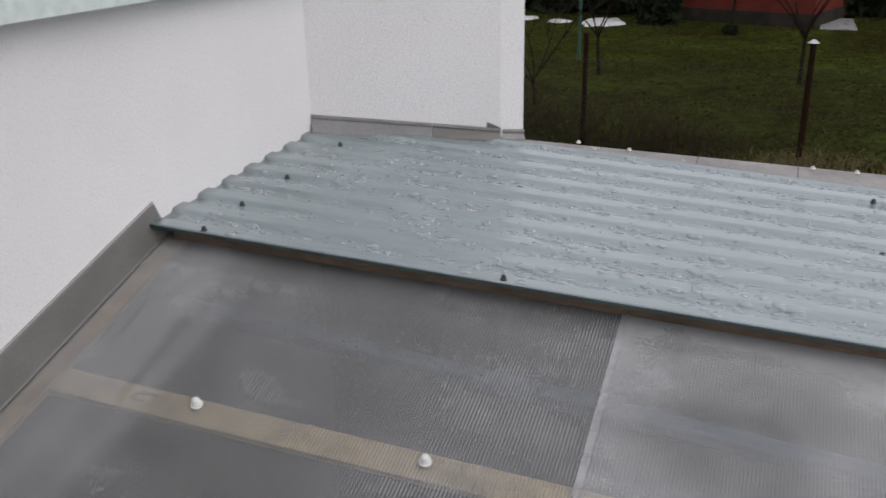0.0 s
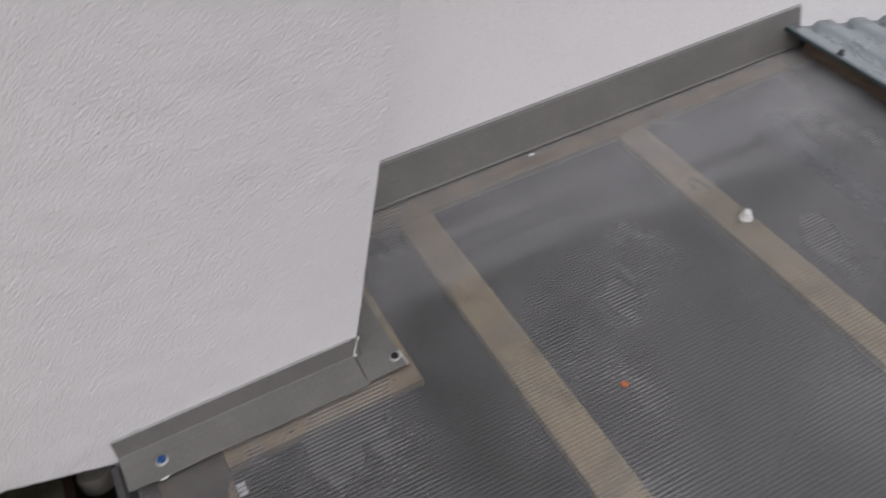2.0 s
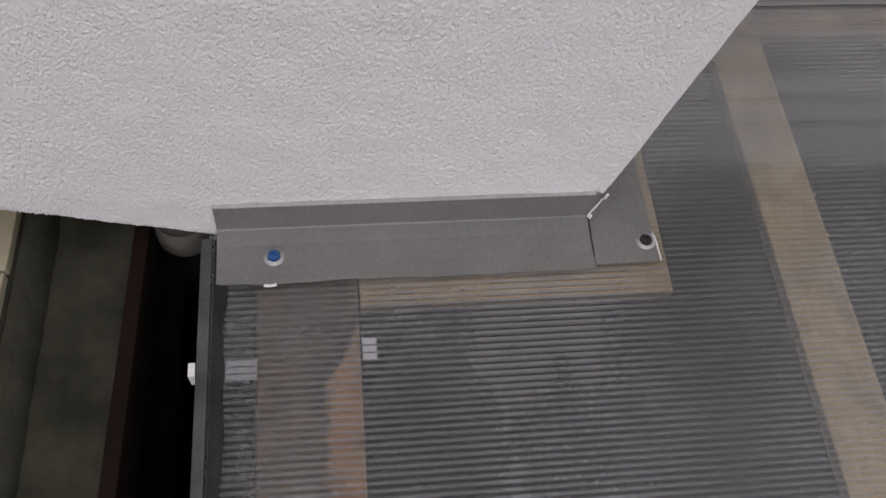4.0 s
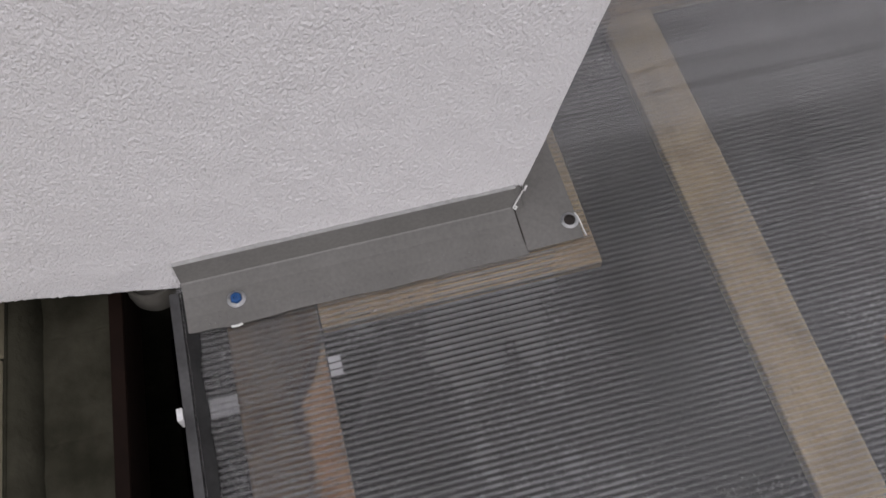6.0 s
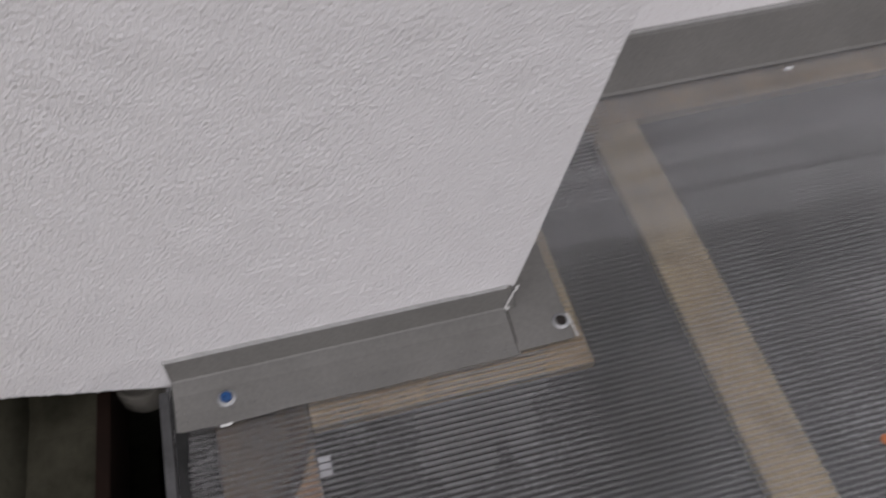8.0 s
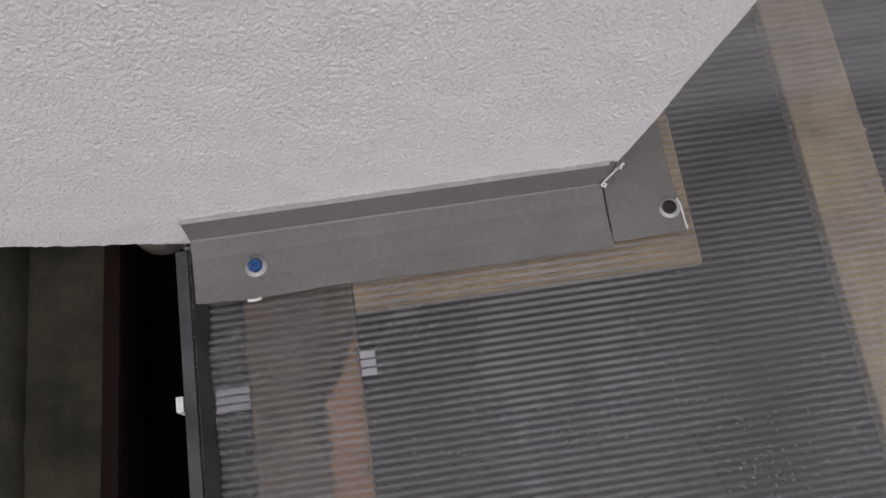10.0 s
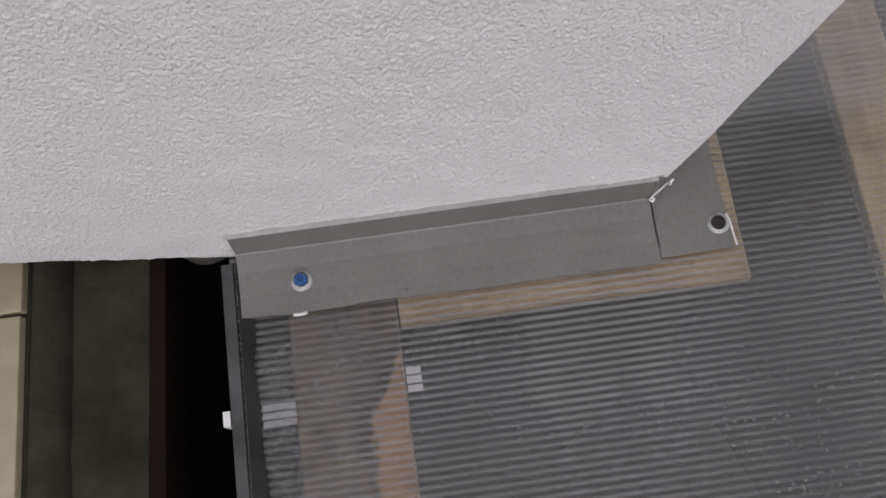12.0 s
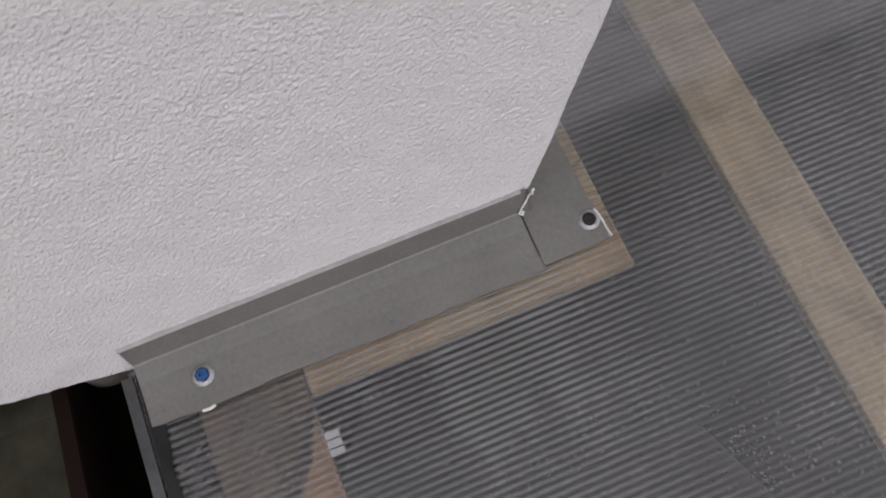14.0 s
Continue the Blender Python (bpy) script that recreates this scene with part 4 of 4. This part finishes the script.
for _ in range(26000):
    x, y = 0.03 + 0.75 * rnd.random() ** 1.3, rnd.uniform(-0.385, 0.25)
    if 0.35 * noise.noise((x * 9, y * 9, 14)) + 0.8 * x < 0.5 * rnd.random():
        continue
    r = 0.0004 + 0.0009 * rnd.random() ** 2
    spots.append((ROOF @ Vector((x, y, 0.0001)), N_ROOF, X_ROOF, r, rnd.uniform(1, 1.6), r * 0.6))
for _ in range(1300):                        # beads gathered over the eave batten
    x, y = rnd.gauss(0.055, 0.022), rnd.gauss(-0.312, 0.014)
    if 0.028 < x < 0.125 and -0.352 < y < -0.27 - 0.35 * (x - 0.03):
        r = 0.0005 + 0.0009 * rnd.random() ** 1.6
        spots.append((ROOF @ Vector((x, y, 0.0001)), N_ROOF, X_ROOF, r, rnd.uniform(1, 1.4), r * 0.65))
for _ in range(170):
    x, y = rnd.uniform(-0.007, 0.020), rnd.uniform(-0.385, -0.06)
    r = 0.0005 + 0.0011 * rnd.random() ** 2
    spots.append((ROOF @ Vector((x, y, 0.0036)), N_ROOF, X_ROOF, r, rnd.uniform(1, 1.3), r * 0.6))
drops("rain_drops_clear", spots, "fine rain drops beaded on the clear plastic sheets", FINE_WATER, 5)
spots = []
for _ in range(9000):
    x, v = rnd.uniform(-0.26, 1.6), rnd.uniform(0.006, 0.90)
    valley = -wave(v) / 0.0050
    clump = noise.noise((x * 7, v * 16, 8)) + 0.5 * noise.noise((x * 2.2, v * 3, 2))
    if rnd.random() > 0.30 + 0.30 * valley + 0.55 * clump:
        continue
    a, b, c = metal_point(x, v), metal_point(x + 0.01, v), metal_point(x, v + 0.004)
    tan = (b - a).normalized()
    nrm = tan.cross((c - a).normalized()).normalized()
    r = 0.0017 + 0.0080 * rnd.random() ** 2.3
    spots.append((a + nrm * 0.0002, nrm, tan, r, rnd.uniform(1.1, 2.6), 0.0009 + r * 0.34))
for _ in range(1500):
    x, v = rnd.uniform(-0.1, 1.5), rnd.uniform(0.02, 0.80)
    if -wave(v) / 0.0050 < 0.1 or noise.noise((x * 5, v * 9, 8)) < 0.05:
        continue
    a, b, c = metal_point(x, v), metal_point(x + 0.01, v), metal_point(x, v + 0.004)
    tan = (b - a).normalized()
    nrm = tan.cross((c - a).normalized()).normalized()
    r = rnd.uniform(0.005, 0.010)
    spots.append((a + nrm * 0.0002, nrm, tan, r, rnd.uniform(1.3, 3.0), rnd.uniform(0.0016, 0.0026)))
drops("rain_drops_metal", spots, "large rain drops and small puddles on the corrugated metal", WATER, 10)


# ---- the garden ----
GROUND = -2.7


def ground_z(x, y):
    return GROUND + 0.05 * noise.noise((x * 0.25, y * 0.25, 0))


bm = bmesh.new()
for ys in (span(-40, 8, 6) + span(9, 50, 70) + [70, 120, 300, 900],):
    xs = [-900, -200, -60] + span(-26, 26, 60) + [60, 200, 900]
    grid = [[bm.verts.new((x, y, ground_z(x, y))) for x in xs] for y in ys]
    for a, b in zip(grid, grid[1:]):
        for k in range(len(xs) - 1):
            bm.faces.new((a[k], a[k + 1], b[k + 1], b[k]))
ob = smooth(part("ground", bm, LAWN), 180)
tagged(ob, "rough winter lawn of the garden below", "ground", kind="structure")


def tube(bm, a, b, ra, rb, seg=5):
    d = (b - a).normalized()
    u = d.orthogonal().normalized()
    w = d.cross(u)
    ra_, rb_ = [[bm.verts.new(p + (u * math.cos(2 * math.pi * k / seg) + w * math.sin(2 * math.pi * k / seg)) * r) for k in range(seg)] for p, r in ((a, ra), (b, rb))]
    for k in range(seg):
        bm.faces.new((ra_[k], ra_[(k + 1) % seg], rb_[(k + 1) % seg], rb_[k]))


def grow(bm, p, d, length, r, depth, rnd, up=0.25):
    """A limb in three bent lengths, with side shoots."""
    for k in range(3):
        d = (d + Vector((rnd.uniform(-0.22, 0.22), rnd.uniform(-0.22, 0.22), rnd.uniform(-0.08, 0.2)))).normalized()
        q = p + d * length / 3
        tube(bm, p, q, r, r * 0.78, 5 if r > 0.012 else 3)
        p, r = q, r * 0.78
        if depth > 0 and (k > 0 or depth < 3):
            for _ in range(rnd.choice((1, 2))):
                side = (d + Vector((rnd.uniform(-1, 1), rnd.uniform(-1, 1), rnd.uniform(-0.15, 0.7) + up))).normalized()
                grow(bm, p, side, length * rnd.uniform(0.5, 0.75), r * 0.62, depth - 1, rnd, up)
    if depth > 0:
        grow(bm, p, d, length * 0.7, r * 0.8, depth - 1, rnd, up)


def bare_tree(x, y, trunk_h, r, limbs, seed, label):
    rnd = random.Random(seed)
    base = Vector((x, y, ground_z(x, y) - 0.05))
    t = thing("bare_tree", label, "tree", Matrix.Translation(base), "bare garden trees")
    bm = bmesh.new()
    p = Vector((0, 0, 0))
    d = Vector((rnd.uniform(-0.08, 0.08), 0, 1)).normalized()
    for k in range(4):
        q = p + d * trunk_h / 4 + Vector((rnd.uniform(-0.02, 0.02), rnd.uniform(-0.02, 0.02), 0))
        tube(bm, p, q, r * (1.15 - 0.1 * k), r * (1.05 - 0.1 * k), 8)
        p = q
    part("trunk", bm, BARK, t)
    bm = bmesh.new()
    for k in range(limbs):
        a = 2 * math.pi * (k + rnd.uniform(-0.2, 0.2)) / limbs
        grow(bm, p - Vector((0, 0, 0.03 * k)), Vector((math.cos(a) * 0.75, math.sin(a) * 0.75, 1)), rnd.uniform(1.1, 1.6), r * 0.55, 3, rnd)
    part("crown", bm, BARK, t, "leafless crown of thin branches")
    return t


bare_tree(-3.5, 16.1, 0.55, 0.036, 5, 3, "young leafless fruit tree with a forked trunk")
bare_tree(-2.96, 19.7, 1.0, 0.040, 6, 7, "leafless fruit tree standing in the lawn")
bare_tree(1.30, 19.5, 1.1, 0.042, 6, 11, "leafless fruit tree with spreading branches behind a post")
bare_tree(-0.63, 28.0, 1.6, 0.045, 4, 15, "leafless tree in front of the red house")


def fence_post(x, y, top, r, mat, label, capped=False):
    z = ground_z(x, y) - 0.1
    t = thing("fence_post", label, "post", Matrix.Translation((x, y, z)), "garden posts")
    bm = bmesh.new()
    h = top - z
    lathe(bm, [(r, 0), (r * 1.02, h * 0.4), (r * 0.97, h - 0.01), (r * 0.8, h)], 10)
    part("shaft", bm, mat, t)
    bm = bmesh.new()
    if capped:
        lathe(bm, [(r * 1.75, h), (r * 1.7, h + 0.008), (r * 0.5, h + 0.045), (0.004, h + 0.055)], 14)
        part("cap", bm, SNOW, t, "pale conical cap")
    else:
        lathe(bm, [(r * 1.15, h - 0.02), (r * 1.15, h + 0.008), (r * 0.5, h + 0.012)], 10)
        part("cap", bm, mat, t)
    return t


fence_post(-1.95, 13.3, -0.93, 0.040, RUSTY_POST, "rusty brown steel fence post in the garden")
fence_post(1.30, 13.05, -0.93, 0.044, RUSTY_POST, "dark brown fence post with a pale conical cap", True)
fence_post(-3.83, 21.5, -0.2, 0.04, GREEN_POST, "green painted post on the lawn")


bm = bmesh.new()
for k in range(150):
    for way in (-1, 1):
        a = Vector((-5.0 + 0.07 * k, 13.2, GROUND + 0.05))
        b = a + Vector((way * 1.35, 0, 1.35))
        tube(bm, a, b, 0.0016, 0.0016, 3)
for z in (0.06, 0.75, 1.40):
    tube(bm, Vector((-6.3, 13.2, GROUND + z)), Vector((6.8, 13.2, GROUND + z)), 0.0022, 0.0022, 3)
tagged(part("wire_fence", bm, WIRE), "thin dark wire mesh between the garden posts", "fence", kind="stuff")


def shrub(x, y, w, h, n, seed, mat, label):
    rnd = random.Random(seed)
    bm = bmesh.new()
    for _ in range(n):
        p = Vector((rnd.gauss(0, w * 0.35), rnd.gauss(0, w * 0.22), 0))
        d = Vector((rnd.gauss(0, 0.35), rnd.gauss(0, 0.35), 1)).normalized()
        ln, r = h * rnd.uniform(0.5, 1.1), rnd.uniform(0.004, 0.009)
        for k in range(3):
            d = (d + Vector((rnd.gauss(0, 0.22), rnd.gauss(0, 0.22), -0.06 * k))).normalized()
            q = p + d * ln / 3
            tube(bm, p, q, r, r * 0.75, 3)
            if k:
                s = (d + Vector((rnd.gauss(0, 0.7), rnd.gauss(0, 0.7), 0.2))).normalized()
                tube(bm, q, q + s * ln * 0.3, r * 0.6, r * 0.3, 3)
            p, r = q, r * 0.75
    ob = part("bare_shrub", bm, mat)
    ob.location = (x, y, ground_z(x, y))
    return tagged(ob, label, "shrub", "shrubs along the fence")


for k, (x, y, w, h, n) in enumerate(((-2.9, 13.6, 1.5, 0.85, 130), (-1.5, 13.6, 1.6, 0.85, 170), (-0.6, 13.1, 1.5, 0.7, 160), (-3.3, 14.6, 1.4, 0.8, 80), (0.3, 12.8, 1.3, 0.4, 100))):
    shrub(x, y, w, h, n, 30 + k, TWIG, "tangled leafless brown shrub by the fence")
for k, (x, y, w, h, n) in enumerate(((1.5, 12.7, 1.2, 0.3, 200), (0.7, 12.5, 1.2, 0.25, 160), (2.7, 12.6, 1.4, 0.25, 160))):
    shrub(x, y, w, h, n, 50 + k, DRY_GRASS, "clump of dry yellow grass by the fence post")


def evergreen(x, y, r, h, seed, label):
    rnd = random.Random(seed)
    bm = bmesh.new()
    for _ in range(900):
        a, z = rnd.uniform(0, 2 * math.pi), rnd.random()
        rr = r * math.sqrt(max(0.05, 1 - (2 * z - 0.8) ** 2 * 0.6)) * rnd.uniform(0.55, 1.08)
        c = Vector((math.cos(a) * rr, math.sin(a) * rr, z * h))
        s = r * 0.16
        v = [bm.verts.new(c + Vector((rnd.gauss(0, s), rnd.gauss(0, s), rnd.gauss(0, s)))) for _ in range(3)]
        bm.faces.new(v)
    ob = part("evergreen_bush", bm, EVERGREEN)
    ob.location = (x, y, ground_z(x, y))
    return tagged(ob, label, "bush", "dark bushes")


evergreen(-2.95, 28.9, 0.65, 1.5, 61, "dark evergreen bush near the red house")
evergreen(-0.6, 26.9, 0.21, 0.25, 62, "small dark rounded bush on the lawn")


for k, (x, y, r, h) in enumerate(((2.3, 31.9, 1.0, 2.6), (4.0, 32.5, 1.2, 2.2), (5.8, 33.5, 1.4, 2.2), (-4.6, 31.8, 1.2, 1.6), (-6.6, 32.4, 1.4, 1.8), (-8.8, 33.0, 1.5, 1.8))):
    evergreen(x, y, r, h, 70 + k, "dark evergreen hedge bush at the garden's far end")


def snow_patch(x, y, w, d, seed):
    rnd = random.Random(seed)
    bm = bmesh.new()
    ring = []
    for k in range(28):
        a = 2 * math.pi * k / 28
        q = 1 + 0.35 * noise.noise((math.cos(a) * 1.7 + seed, math.sin(a) * 1.7, 0)) + rnd.uniform(-0.06, 0.06)
        ring.append((math.cos(a) * w * q, math.sin(a) * d * q))
    outer = [bm.verts.new((px, py, -0.06)) for px, py in ring]
    inner = [bm.verts.new((px * 0.8, py * 0.8, 0.07 + rnd.uniform(-0.02, 0.03))) for px, py in ring]
    for k in range(28):
        bm.faces.new((outer[k], outer[(k + 1) % 28], inner[(k + 1) % 28], inner[k]))
    bm.faces.new(inner)
    ob = smooth(part("snow_patch", bm, SNOW), 60)
    ob.location = (x, y, ground_z(x, y) - 0.02)
    tagged(ob, "melting patch of old snow on the lawn", "snow", "snow patches")


snow_patch(-7.4, 29.4, 0.4, 0.5, 5)
snow_patch(-6.1, 28.8, 0.45, 0.4, 1)
snow_patch(-4.6, 28.7, 0.7, 1.2, 2)
bm = bmesh.new()
box(bm, (1.85, 28.3, GROUND - 0.1), (2.85, 30.9, GROUND + 0.05), 0.02)
tagged(part("paved_corner", bm, PAVING), "pale paved corner beside the red house", "paving")


def red_house():
    m = Matrix.Translation((-3.4, 30.1, GROUND)) @ Matrix.Rotation(radians(-18.5), 4, "Z")
    t = thing("red_house", "red rendered neighbouring house with a dark plinth", "house", m)
    bm = bmesh.new()
    box(bm, (0, 0.05, 0.42), (5.3, 7, 5.2))
    part("wall", bm, RED_WALL, t)
    bm = bmesh.new()
    box(bm, (-0.04, 0, -0.4), (5.34, 7.05, 0.42))
    part("plinth", bm, PLINTH, t)
    bm = bmesh.new()
    prism(bm, [(-0.4, -0.4), (6.6, -0.4), (6.6, 7.4), (-0.4, 7.4)], 5.2, 5.4)
    part("roof", bm, DARK_ROOF, t)
    for x in (1.6, 3.9):
        w = part("window", (lambda b: (box(b, (x, -0.02, 0.95), (x + 0.95, 0.06, 2.3), 0.01), b)[1])(bmesh.new()), CAP, t, "white window frame")
        bm = bmesh.new()
        box(bm, (x + 0.07, -0.035, 1.02), (x + 0.88, -0.021, 2.23))
        part("pane", bm, GLASS_DARK, w)


red_house()

# grass tufts on the part of the lawn that is overlooked
rnd = random.Random(77)
verts, faces = [], []
for _ in range(26000):
    y = 9 + 30 * rnd.random() ** 1.3
    x = rnd.uniform(-0.36 * y - 1.5, 0.22 * y + 1.5)
    if noise.noise((x * 0.9, y * 0.9, 5)) < -0.25:
        continue
    z = ground_z(x, y)
    for _ in range(3):
        a, h, s = rnd.uniform(0, 6.28), rnd.uniform(0.02, 0.06), rnd.uniform(0.012, 0.03)
        k = len(verts)
        lx, ly = rnd.gauss(0, 0.035), rnd.gauss(0, 0.035)
        verts += [(x + math.cos(a) * s, y + math.sin(a) * s, z - 0.01), (x - math.cos(a) * s, y - math.sin(a) * s, z - 0.01), (x + lx, y + ly, z + h)]
        faces.append((k, k + 1, k + 2))
me = bpy.data.meshes.new("grass_tufts")
me.from_pydata(verts, [], faces)


def grass():
    m, n, l, b = material("grass_blades", 1.0, spec=0.0)
    g = n.new("ShaderNodeNewGeometry")
    l.new(ramp(n, l, g.outputs["Random Per Island"], [(0.1, (0.034, 0.026, 0.012)), (0.5, (0.045, 0.046, 0.014)), (0.9, (0.062, 0.067, 0.020))]), b.inputs["Base Color"])
    return m


me.materials.append(grass())
tagged(new("grass_tufts", me), "tufts of short winter grass", "grass", kind="stuff")

# added floor; its dark colour stands in for an unlit room
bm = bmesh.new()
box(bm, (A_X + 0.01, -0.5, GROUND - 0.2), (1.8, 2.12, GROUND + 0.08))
tagged(part("floor", bm, UNDER), "added floor under the roof, coloured dark for the room's shade", "floor", kind="structure")
